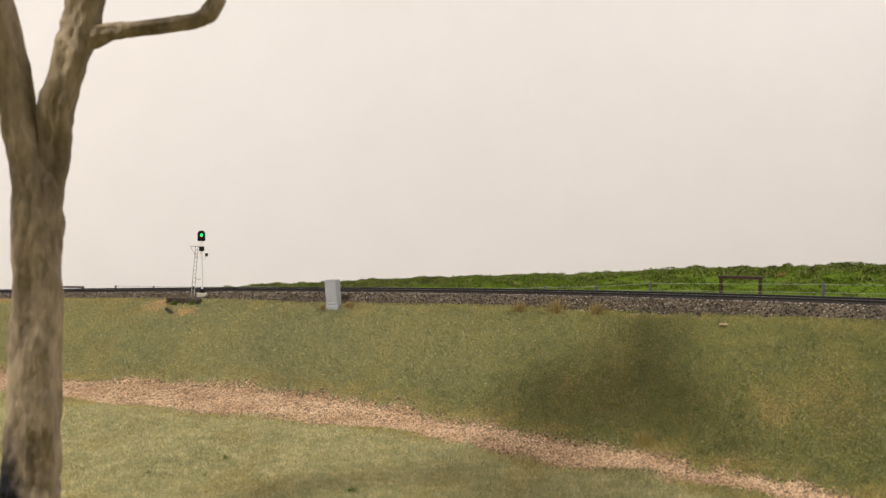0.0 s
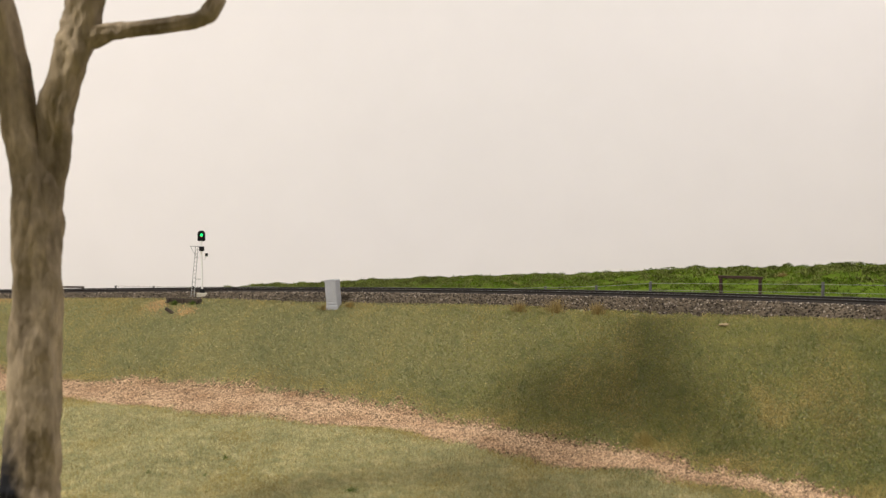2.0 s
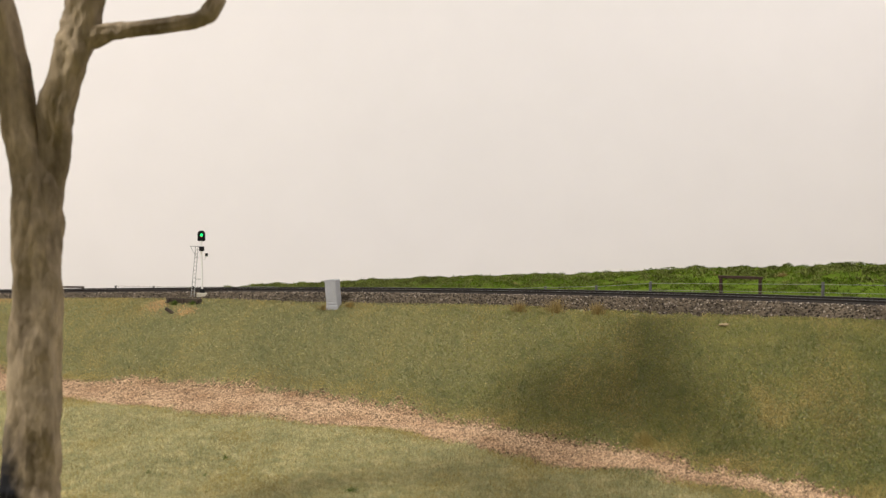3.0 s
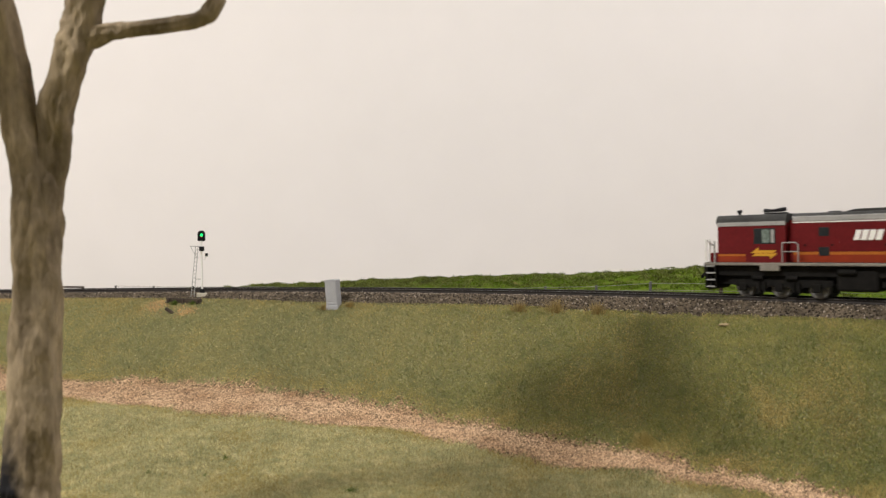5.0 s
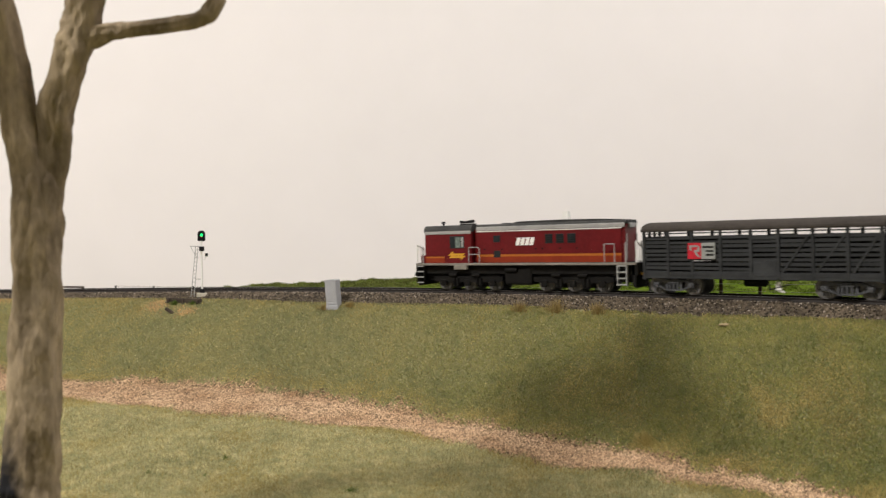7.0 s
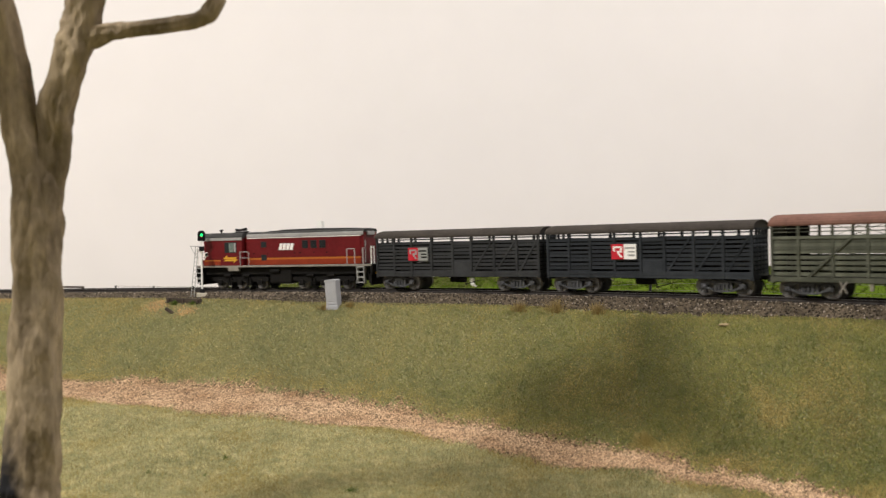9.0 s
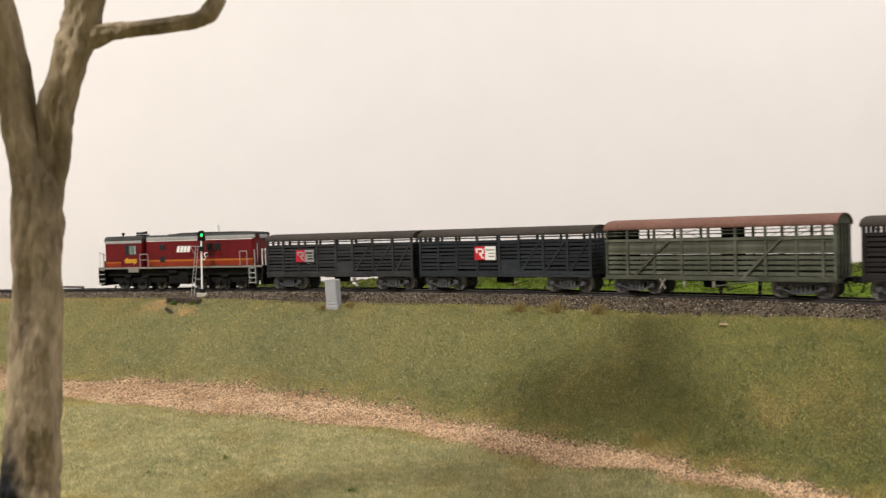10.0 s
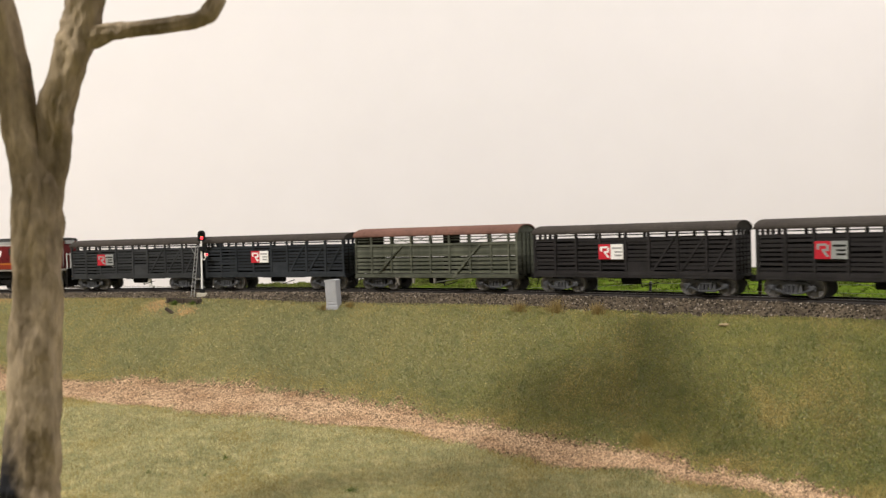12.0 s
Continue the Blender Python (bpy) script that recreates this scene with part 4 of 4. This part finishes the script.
def slatted_wagon(boards, label, tone, sign_x):
    LONG[0] = 1.058
    L, hw = 66.5, 16.1
    e = thing("cattle_wagon", pose(0, 0, 0), label, "cattle wagon", "wagons of the train")
    underframe(e, boards, L, hw, 10.6, 13.2, boards)
    lay = [13.5 + 2.72 * k for k in range(9)]
    posts = (-65.7, -50.2, -35.0, -18.0, -0.6, 14.4, 32.4, 49.7, 65.7)
    jit = random.Random(int(1000 * (sign_x + 50)))
    for xa, xb in zip(posts, posts[1:]):
        # boards of one bay share two meshes: a full and a shrunken one
        sizes = []
        for w in (1.95, 1.65):
            sizes.append(part("slat", box(B(), -(xb - xa) / 2, (xb - xa) / 2, -0.35, 0.35, 0, w), boards, e))
        for sgn in (-1, 1):
            for k, z in enumerate(lay):
                pick = 1 if jit.random() < 0.4 else 0
                ob = sizes[pick] if sizes[pick].matrix_basis.translation.length == 0 else new("slat", sizes[pick].data)
                ob.parent = e
                ob.matrix_basis = pose((xa + xb) / 2 * LONG[0] / 1000, sgn * (hw - 0.75 + jit.uniform(-0.25, 0.2)) / 1000, (z + jit.uniform(-0.22, 0.3)) / 1000, 0, jit.uniform(-0.7, 0.7), 0)
    slat_end = part("end_slat", box(B(), -0.35, 0.35, -hw + 0.5, hw - 0.5, 0, 1.95), boards, e)
    used = 0
    for sgn in (-1, 1):
        for k, z in enumerate(lay):
            ob = slat_end if used == 0 else new("end_slat", slat_end.data)
            ob.parent = e
            ob.matrix_basis = pose(sgn * (L - 0.5) * LONG[0] / 1000, 0, z / 1000)
            used += 1
    for sgn in (-1, 1):
        for x in posts:
            y0, y1 = sorted((sgn * hw, sgn * (hw - 1.1)))
            part("post", box(B(), x - 0.85, x + 0.85, y0 - (0.35 if sgn < 0 else 0), y1 + (0.35 if sgn > 0 else 0), 11.5, 42.2, 0.12), boards, e)
        y0, y1 = sorted((sgn * (hw + 0.2), sgn * (hw - 0.9)))
        part("cant_rail", box(B(), -L, L, y0, y1, 40.6, 42.0, 0.15), boards, e)
        part("top_rail", box(B(), -L, L, y0, y1 - 0.1, 38.8, 39.4, 0.1), boards, e)
        part("bottom_rail", box(B(), -L, L, y0, y1, 12.6, 14.8, 0.1), boards, e)
        for xa, xb in ((15.5, 31), (33, 49), (51, 65)):
            bm = B()
            prism(bm, [(xa, 14.5), (xa + 1.4, 14.5), (xb, 36.5), (xb - 1.4, 36.5)], *sorted((sgn * (hw + 0.15), sgn * (hw - 0.4))))
            part("brace", bm, boards, e)
        d = part("door", box(B(), 0.6, 13.4, *sorted((sgn * (hw + 0.1), sgn * (hw - 0.45))), 14.0, 21.5, 0.1), boards, e)
        part("door_rail", box(B(), 0.4, 13.6, *sorted((sgn * (hw + 0.25), sgn * (hw - 0.3))), 34.5, 36.6, 0.1), boards, d)
    # dark panels added inside the far side, so the slat gaps look shaded
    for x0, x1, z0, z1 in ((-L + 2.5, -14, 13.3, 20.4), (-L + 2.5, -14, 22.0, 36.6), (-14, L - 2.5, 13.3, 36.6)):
        part("lining", box(B(), x0, x1, hw - 2.6, hw - 1.6, z0, z1), CHASSIS, e, "dark panel added inside to keep the slat gaps dark")
    # the same added dark backing behind the slats of both ends
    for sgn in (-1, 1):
        part("end_gap_backing", box(B(), *sorted((sgn * (L - 2.4), sgn * (L - 1.6))), -hw + 1.2, hw - 1.2, 13.3, 36.6), CHASSIS, e)
    for sgn in (-1, 1):
        x0, x1 = sorted((sgn * (L + 0.1), sgn * (L - 1.0)))
        for y in (-7.3, 0, 7.3):
            part("end_post", box(B(), x0 - 0.2, x1 + 0.2, y - 0.8, y + 0.8, 11.5, 43.6, 0.1), boards, e)
        part("end_beam", box(B(), x0, x1, -hw + 0.6, hw - 0.6, 40.4, 41.8, 0.1), boards, e)
        cap = [(y, z) for y, z in arch(hw + 0.3, 41.6, 46.0)[:14]]
        part("end_gable", prism(B(), cap, sgn * (L - 0.9), sgn * (L + 0.3), "x"), DARKROOF, e)
    part("roof", prism(B(), arch(hw + 0.9, 41.2, 46.6), -L - 0.9, L + 0.9, "x"), DARKROOF, e, "brown-black arched roof")
    signboard(e, sign_x, 23.0, -hw - 0.7, 16.6, 10.0, tone)
    if boards is SLATE:
        bm = box(B(), 11.5, 14.5, -12.5, -10.5, 4.2, 9.6, 0.5)
        rod(bm, (13, -12.4, 4.6), (16.5, -12.4, 3.2), 1.0, 0.8, 8)
        part("brake_valve", bm, WHITE, e, "pale unpainted brake valve")
    coupler(e, -L, -1), coupler(e, L, 1)
    for x in (-48.3, 48.3):
        wagon_bogie(e, x)
    return e


def sage_wagon():
    LONG[0] = 1.068
    L, hw = 67.0, 16.3
    e = thing("cattle_wagon", pose(0, 0, 0), "weathered sage green cattle wagon with open top bays and red-brown roof", "cattle wagon", "wagons of the train")
    underframe(e, SAGE, L, hw, 9.6, 12.0, SAGE)
    side_b = part("board", box(B(), -L + 0.6, L - 0.6, -0.4, 0.4, 0, 2.05), SAGE, e)
    end_b = part("end_board", box(B(), -0.4, 0.4, -hw + 0.5, hw - 0.5, 0, 2.15), SAGE, e)
    lay = [13.4, 16.5, 19.6, 22.9, 25.9, 28.0, 30.1, 32.2]
    used = 0
    for sgn in (-1, 1):
        for z in lay:
            ob = side_b if used == 0 else new("board", side_b.data)
            ob.parent = e
            ob.matrix_basis = pose(0, sgn * (hw - 0.9 + 0.2 * math.sin(4.1 * z)) / 1000, (z + 0.2 * math.sin(2.7 * z)) / 1000, 0, 0.12 * math.sin(1.9 * z), 0)
            used += 1
    used = 0
    for sgn in (-1, 1):
        for k in range(14):
            ob = end_b if used == 0 else new("end_board", end_b.data)
            ob.parent = e
            ob.matrix_basis = pose(sgn * (L - 0.6) * LONG[0] / 1000, 0, (12.6 + 2.17 * k) / 1000)
            used += 1
    posts = (-66.2, -52.1, -34.5, -17.4, -1.3, 14.3, 30.8, 47.0, 60.3, 66.2)
    for sgn in (-1, 1):
        ya, yb = sorted((sgn * (hw + 0.1), sgn * (hw - 1.1)))
        for x in posts:
            part("post", box(B(), x - 0.75, x + 0.75, ya, yb, 11.6, 43.6, 0.12), SAGE, e)
        part("cant_rail", box(B(), -L, L, ya, yb, 42.4, 43.8, 0.15), SAGE, e)
        part("waist_rail", box(B(), -L, L, ya - 0.1, yb, 34.2, 36.0, 0.15), SAGE, e)
        part("bottom_rail", box(B(), -L, L, ya - 0.25, yb, 9.8, 12.6, 0.15), SAGE, e)
        for z in (38.4, 40.5):
            part("bar", box(B(), -L + 1, L - 1, *sorted((sgn * (hw - 0.5), sgn * (hw - 0.9))), z - 0.22, z + 0.22), SAGE, e)
        for xa, za, xb, zb in ((-47, 12.5, -24, 36), (17, 10, 40, 36)):
            part("brace", prism(B(), [(xa - 0.9, za), (xa + 0.9, za), (xb + 0.9, zb), (xb - 0.9, zb)], *sorted((sgn * (hw + 0.45), sgn * (hw - 0.3)))), SAGE, e)
        for xa, xb in ((-34, -18), (-18, -34), (32, 46), (46, 60)):
            part("cross_brace", prism(B(), [(xa - 0.35, 36), (xa + 0.35, 36), (xb + 0.35, 42.4), (xb - 0.35, 42.4)], *sorted((sgn * (hw - 1.2), sgn * (hw - 1.7)))), SAGE, e)
    # dark panels added behind two bays, in place of their dim interior
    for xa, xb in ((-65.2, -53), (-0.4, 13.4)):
        part("bay_backing", box(B(), xa, xb, 3.0, 4.0, 12, 42.3, 0.1), CHASSIS, e, "dark panel added behind two bays for their dim interior")
    for sgn in (-1, 1):
        cap = arch(hw + 0.2, 42.9, 48.0)[:14]
        part("end_gable", prism(B(), cap, sgn * (L - 1.0), sgn * (L + 0.2), "x"), SAGE, e)
        for y in (-7.4, 0, 7.4):
            part("end_post", box(B(), *sorted((sgn * (L + 0.5), sgn * (L - 0.3))), y - 0.7, y + 0.7, 11.6, 43.0, 0.1), SAGE, e)
    for x in (-16.0, 1.5):
        part("brake_hanger", box(B(), x - 0.9, x + 0.9, -hw + 0.2, -hw + 1.2, 5.4, 10.0, 0.2), SILL, e, "pale dusty brake hanger")
    bm = B()
    rod(bm, (-31, -hw - 0.2, 10.5), (-27.5, -hw - 0.6, 4.0), 0.5, None, 6)
    rod(bm, (-27.5, -hw - 0.2, 10.5), (-31, -hw - 0.6, 4.0), 0.5, None, 6)
    part("brake_rigging", bm, SILL, e)
    part("lever_guard", rod(B(), (2, -hw - 0.2, 6.2), (28, -hw - 0.2, 10.2), 0.45, None, 6), SAGE, e)
    roof = part("roof", prism(B(), arch(hw + 1.0, 42.9, 48.9), -L - 0.9, L + 0.9, "x"), RUSTROOF, e, "red-brown arched roof")
    for y, z in ((-10.2, 47.0), (10.2, 47.0)):
        part("roof_batten", box(B(), -L - 0.8, L + 0.8, y - 0.3, y + 0.3, z - 0.6, z + 0.2), RUSTROOF, roof)
    coupler(e, -L, -1), coupler(e, L, 1)
    for x in (-48.3, 48.3):
        wagon_bogie(e, x)
    return e


@plain
def loco_bogie(parent, x):
    bm = B()
    for sgn in (-1, 1):
        y0, y1 = sorted((sgn * 11.0, sgn * 13.0))
        prism(bm, [(-30, 10.5), (30, 10.5), (30, 7.6), (25, 6.4), (14, 6.4), (12, 4.6), (8, 4.6), (6, 6.4), (-6, 6.4), (-8, 4.6), (-12, 4.6), (-14, 6.4), (-25, 6.4), (-30, 7.6)], y0, y1)
        for ax in (-21.5, 0, 21.5):
            box(bm, ax - 2.4, ax + 2.4, *sorted((sgn * 13.9, sgn * 12.5)), 3.6, 8.4, 0.5)
        for k in (-10, 10):
            for d in (-1.6, 1.6):
                rod(bm, (k + d, sgn * 13.4, 3.4), (k + d, sgn * 13.4, 9.4), 1.1, None, 8)
            rod(bm, (k - 5.5, sgn * 13.6, 11.6), (k + 1.0, sgn * 13.6, 11.6), 1.3, None, 10)
    box(bm, -26, 26, -10.5, 10.5, 8.5, 12.5)
    box(bm, -27, 27, -5.5, 5.5, 2.6, 8.6)
    b = part("bogie", bm, CHASSIS, parent, "grimy black three-axle bogie")
    b.matrix_basis = pose(x / 1000, 0, 0)
    for ax in (-21.5, 0, 21.5):
        wheelset(ax, 5.6, b)


def rail_loop(e, pts, r=0.32, mat=None, name="handrail"):
    bm = B()
    for a, b in zip(pts, pts[1:]):
        rod(bm, a, b, r, None, 6)
    part(name, bm, mat or SILVER, e)


def hull(half, z_side, z_top, n=10):
    """Cross-section of a body with rounded shoulders, in (y, z)."""
    sh = 4.2
    pts = [(-half, 20.6), (-half, z_side)]
    pts += [(-half + sh - sh * math.cos(a), z_side + (z_top - z_side) * math.sin(a)) for a in np.linspace(0.15, math.pi / 2, n)]
    return pts + [(-y, z) for y, z in pts[::-1]]


def locomotive():
    LONG[0] = 1.05
    e = thing("diesel_locomotive", pose(0, 0, 0), "deep red diesel locomotive with orange stripe and sooty grey roof", "locomotive")
    # running plate and frame
    part("sill", box(B(), -84, 84, -16.2, 16.2, 19.0, 20.7, 0.3), SILL, e, "off-white running plate edge")
    part("walkway", box(B(), -83.6, 83.6, -15.6, 15.6, 20.65, 20.85), CHASSIS, e)
    part("frame", box(B(), -80, 80, -12.5, 12.5, 12.5, 18.5, 0.4), CHASSIS, e)
    part("centre_sill", box(B(), -80, 80, -8.5, 8.5, 7.0, 12.6, 0.4), CHASSIS, e)
    for sgn in (-1, 1):
        part("headstock", box(B(), *sorted((sgn * 82.5, sgn * 84.6)), -15.5, 15.5, 12.0, 20.4, 0.4), CHASSIS, e)
        part("pilot", prism(B(), [(sgn * 83, 12.2), (sgn * 83, 3.5), (sgn * 80.5, 5.5), (sgn * 80.5, 12.2)], -14, 14), CHASSIS, e)
        coupler(e, sgn * 84, sgn)
        for y in (-9.6, 9.6):
            rail_loop(e, [(sgn * 84.4, y, 13.2), (sgn * 88.2, y, 12.6), (sgn * 88.6, y, 10.6)], 1.0, YELLOW if sgn > 0 else CHASSIS, "jumper_hose")
    # cab
    cab = part("cab", prism(B(), hull(15.7, 43.8, 48.6), -75.5, -36.5, "x"), LOCO_RED, e)
    part("cab_roof", prism(B(), [(y * 1.015, z + 0.35) for y, z in hull(15.7, 43.8, 49.0)[1:-1]], -76.4, -36.2, "x"), ROOF_GREY, e, "sooty grey cab roof")
    part("nose", box(B(), -82.5, -75.3, -11.5, 11.5, 20.6, 26.5, 0.6), LOCO_RED, e)
    for sgn in (-1, 1):
        ys = sorted((sgn * 16.05, sgn * 15.2))
        part("roof_band", box(B(), -75.8, -36.4, *ys, 42.6, 45.0, 0.2), BAND, e, "light grey gutter band")
        cs = part("stripe", box(B(), -75.4, -59, *sorted((sgn * 15.86, sgn * 15.3)), 21.2, 24.6), ORANGE, cab)
        part("stripe_edge", box(B(), -75.4, -59, *sorted((sgn * 15.88, sgn * 15.3)), 24.6, 25.8), AMBER, cs)
        win = part("cab_window", box(B(), -54.2, -42.0, *sorted((sgn * 15.95, sgn * 15.3)), 31.8, 41.0, 0.2), GRILLE, cab)
        # the middle pane has the glass's pale reflection painted on
        for xa, xb, m in ((-53.4, -50.2, GRILLE), (-49.4, -45.2, PANE_SHEEN), (-44.4, -42.6, BAND)):
            part("pane", box(B(), xa, xb, *sorted((sgn * 16.1, sgn * 15.6)), 32.5, 40.3), m, win)
        bm = B()
        prism(bm, [(-56.0, 26.4), (-51.6, 29.8), (-51.6, 28.0), (-41.4, 28.0), (-43.4, 26.4)], *sorted((sgn * 15.9, sgn * 15.4)))
        prism(bm, [(-40.8, 26.2), (-53.4, 26.2), (-55.4, 24.6), (-45.2, 24.6), (-45.2, 22.9)], *sorted((sgn * 15.9, sgn * 15.4)))
        part("arrow_emblem", bm, YELLOW, cab, "yellow double arrow emblem")
    part("nose_window", box(B(), -75.8, -75.2, -11, -2.5, 33, 41, 0.2), GRILLE, cab)
    part("nose_window", box(B(), -75.8, -75.2, 2.5, 11, 33, 41, 0.2), GRILLE, cab)
    # hood, with the cab's doorway recess before it
    part("doorway", box(B(), -36.6, -33.6, -10.8, 10.8, 20.6, 45.5), LOCO_RED, e)
    hood = part("hood", prism(B(), hull(11.8, 44.2, 48.4), -33.8, 73.0, "x"), LOCO_RED, e)
    rear = part("rear_hood", prism(B(), hull(11.0, 43.6, 47.4), 72.9, 75.5, "x"), LOCO_RED, e)
    part("hood_roof", prism(B(), [(y * 1.012, z + 0.35) for y, z in hull(11.8, 46.4, 48.9)[1:-1]], -34.2, 75.9, "x"), ROOF_GREY, e, "sooty grey hood roof")
    top = [(-9, 49.0), (-3, 50.6), (30, 50.9), (56, 50.5), (73, 49.6), (75, 49.0)]
    part("radiator_housing", prism(B(), top, -7.5, 7.5), ROOF_GREY, e)
    for sgn in (-1, 1):
        def side(a, b):
            return sorted((sgn * a, sgn * b))

        def hside(a, b):
            return sorted((sgn * (a - 3.2), sgn * (b - 3.2)))

        part("roof_band", box(B(), -34, 75.6, *hside(15.35, 14.4), 44.4, 47.4, 0.3), BAND, e, "light grey gutter band")
        part("lining", box(B(), -33.8, 73.2, *hside(15.2, 14.6), 43.6, 44.2), WHITE, e)
        st = part("stripe", box(B(), -33.8, 73.0, *hside(15.12, 14.7), 20.9, 25.3), ORANGE, hood, "orange side stripe")
        part("stripe_edge", box(B(), -33.8, 73.0, *hside(15.14, 14.7), 25.3, 26.9), AMBER, st)
        for x0 in (-20.2,):
            for z0 in (24.6, 35.8):
                part("louvre", box(B(), x0, x0 + 5.4, *hside(15.3, 14.6), z0, z0 + 5.0, 0.15), GRILLE, hood)
        for x0, x1 in ((19.6, 25.2), (27.6, 33.3), (35.8, 41.7)):
            g = part("grille_window", box(B(), x0, x1, *hside(15.3, 14.6), 34.4, 41.0, 0.2), GRILLE, hood)
            for k in range(4):
                part("slat", box(B(), x0 + 0.3, x1 - 0.3, *hside(15.42, 15.2), 35.2 + 1.5 * k, 35.6 + 1.5 * k), CHASSIS, g)
        plate = part("number_panel", prism(B(), [(-3.8, 32.8), (11.0, 32.8), (12.8, 39.4), (-1.6, 39.4)], *hside(15.3, 14.7)), LOCO_RED, hood, "slanted number panel with four white bars")
        for k in range(4):
            x0 = -2.7 + 3.5 * k
            part("bar", prism(B(), [(x0, 33.3), (x0 + 2.8, 33.3), (x0 + 4.3, 38.9), (x0 + 1.5, 38.9)], *hside(15.45, 15.2)), WHITE, plate)
        for x0, x1 in ((-33, -12), (-10, 16), (44, 51), (52.5, 72)):
            d = part("hood_door", box(B(), x0, x1, *hside(15.1, 14.7), 27.0, 43.0, 0.12), LOCO_RED, hood)
        for x0 in (-28, -14, 12, 17, 30, 42):
            part("latch", box(B(), x0, x0 + 1.0, *hside(15.4, 14.9), 30.2, 31.2, 0.1), CHASSIS, hood)
        # steps, handrails
        for xc in (-80.2, 74.4):
            stp = part("step_unit", box(B(), xc - 3.6, xc - 2.9, *side(15.8, 12.5), 5.0, 20.5), SILVER if xc > 0 else CHASSIS, e)
            part("stringer", box(B(), xc + 2.5, xc + 3.2, *side(15.8, 12.5), 5.0, 20.5), SILVER if xc > 0 else CHASSIS, stp)
            for k in range(4):
                part("tread", box(B(), xc - 3.0, xc + 2.6, *side(15.9, 12.5), 5.4 + 4.2 * k, 6.2 + 4.2 * k, 0.1), SILVER, stp)
        y = sgn * 16.2
        rail_loop(e, [(-38.2, y, 21), (-38.2, y, 32.4), (-30.6, y, 32.4), (-29.6, y, 31.2), (-29.6, y, 21)])
        rail_loop(e, [(-38.2, y, 27.2), (-29.6, y, 27.2)], 0.3)
        rail_loop(e, [(63, y, 21), (63, y, 33.2), (69.8, y, 33.2), (69.8, y, 21)])
        rail_loop(e, [(77.2, y, 20.5), (77.2, y, 34.2)], 0.5)
        rail_loop(e, [(-77.4, y, 20.5), (-77.4, y, 33.8)], 0.5)
        part("cab_step", box(B(), -51, -40, *side(16.3, 13.5), 15.8, 19.1, 0.4), SILL, e)
    for sgn in (-1, 1):
        for y in (-14.5, -9.5, -4.5, 4.5, 9.5, 14.5):
            rail_loop(e, [(sgn * 83.6, y, 20.5), (sgn * 83.6, y, 35.2 if abs(y) > 5 else 31)], 0.5, WHITE, "end_rail_post")
        for y0 in (-14.5, 4.5):
            rail_loop(e, [(sgn * 83.6, y0, 34.8), (sgn * 83.6, y0 + 10, 31.0)], 0.4, WHITE, "end_rail")
        for y in (-9.6, 9.6):
            rail_loop(e, [(sgn * 75.8, y, 22), (sgn * 76.2, y, 40)], 0.35, SILVER)
    part("end_lamp_box", box(B(), 75.3, 77.0, -6.0, 6.0, 44.0, 47.2, 0.3), BAND, e)
    # tanks between the bogies
    part("fuel_tank", box(B(), -11.2, 9.8, -13.5, 13.5, 4.6, 17.6, 1.6), CHASSIS, e)
    for y in (-13.6, 13.6):
        part("air_reservoir", rod(B(), (-10, y, 15.4), (-1, y, 15.4), 1.8, None, 12), CHASSIS, e)
    # roof fittings
    st = [(28.0, 50.4), (33.2, 50.4), (32.4, 56.8), (29.2, 56.8)]
    part("exhaust_stack", prism(B(), st, -2.2, 2.2), WHITE, e, "pale exhaust stack")
    bm = B()
    rod(bm, (-68.6, 0, 48.4), (-68.6, 0, 51.6), 0.8, None, 8)
    rod(bm, (-70, 0, 51.6), (-67.4, 0, 51.8), 0.9, None, 8)
    part("antenna", bm, BLACK, e)
    bm = B()
    box(bm, -54, -40.5, -1.0, 1.0, 48.8, 50.4, 0.3)
    rod(bm, (-52, -2.2, 51.2), (-41, -2.2, 52.2), 0.5, 1.3, 10)
    rod(bm, (-44, 2.2, 51.2), (-55, 2.2, 51.8), 0.5, 1.2, 10)
    part("air_horn", bm, BLACK, e)
    part("roof_vent", box(B(), -18, -13, -3.5, 3.5, 48.6, 50.0, 0.4), ROOF_GREY, e)
    for x in (-41.5, 39.5):
        loco_bogie(e, x)
    return e


TRAIN.append((locomotive(), -37.5, 43.0))
for mid, build in ((128.6, lambda: slatted_wagon(SLATE, "slate grey slatted cattle wagon with a faded red sign", SIGN_GREY, -37.2)),
                   (277.2, lambda: slatted_wagon(BLUEGREY, "blue-grey slatted cattle wagon with a bright red and white sign", WHITE, -19.6)),
                   (431.6, sage_wagon),
                   (588.5, lambda: slatted_wagon(CHARCOAL, "charcoal slatted cattle wagon with a bright red and white sign", WHITE, -18.6)),
                   (743.6, lambda: slatted_wagon(CHARCOAL, "charcoal slatted cattle wagon with a faded red and grey sign", SIGN_GREY, -34.4))):
    TRAIN.append((build(), mid, 51.0))
LONG[0] = 1.0


def motions():
    for e, mid, half in TRAIN:
        walk(e, [(i / 10, ride(mid + run_s(i / 10), half)) for i in range(121)])
    for ob, x, r in WHEELS:
        walk(ob, [(i / 15, pose(x / 1000, 0, r / 1000, 0, math.degrees(run_s(i / 15) / r), 0)) for i in range(181)])
    for ob, rows in MOVERS:
        walk(ob, rows)


motions()
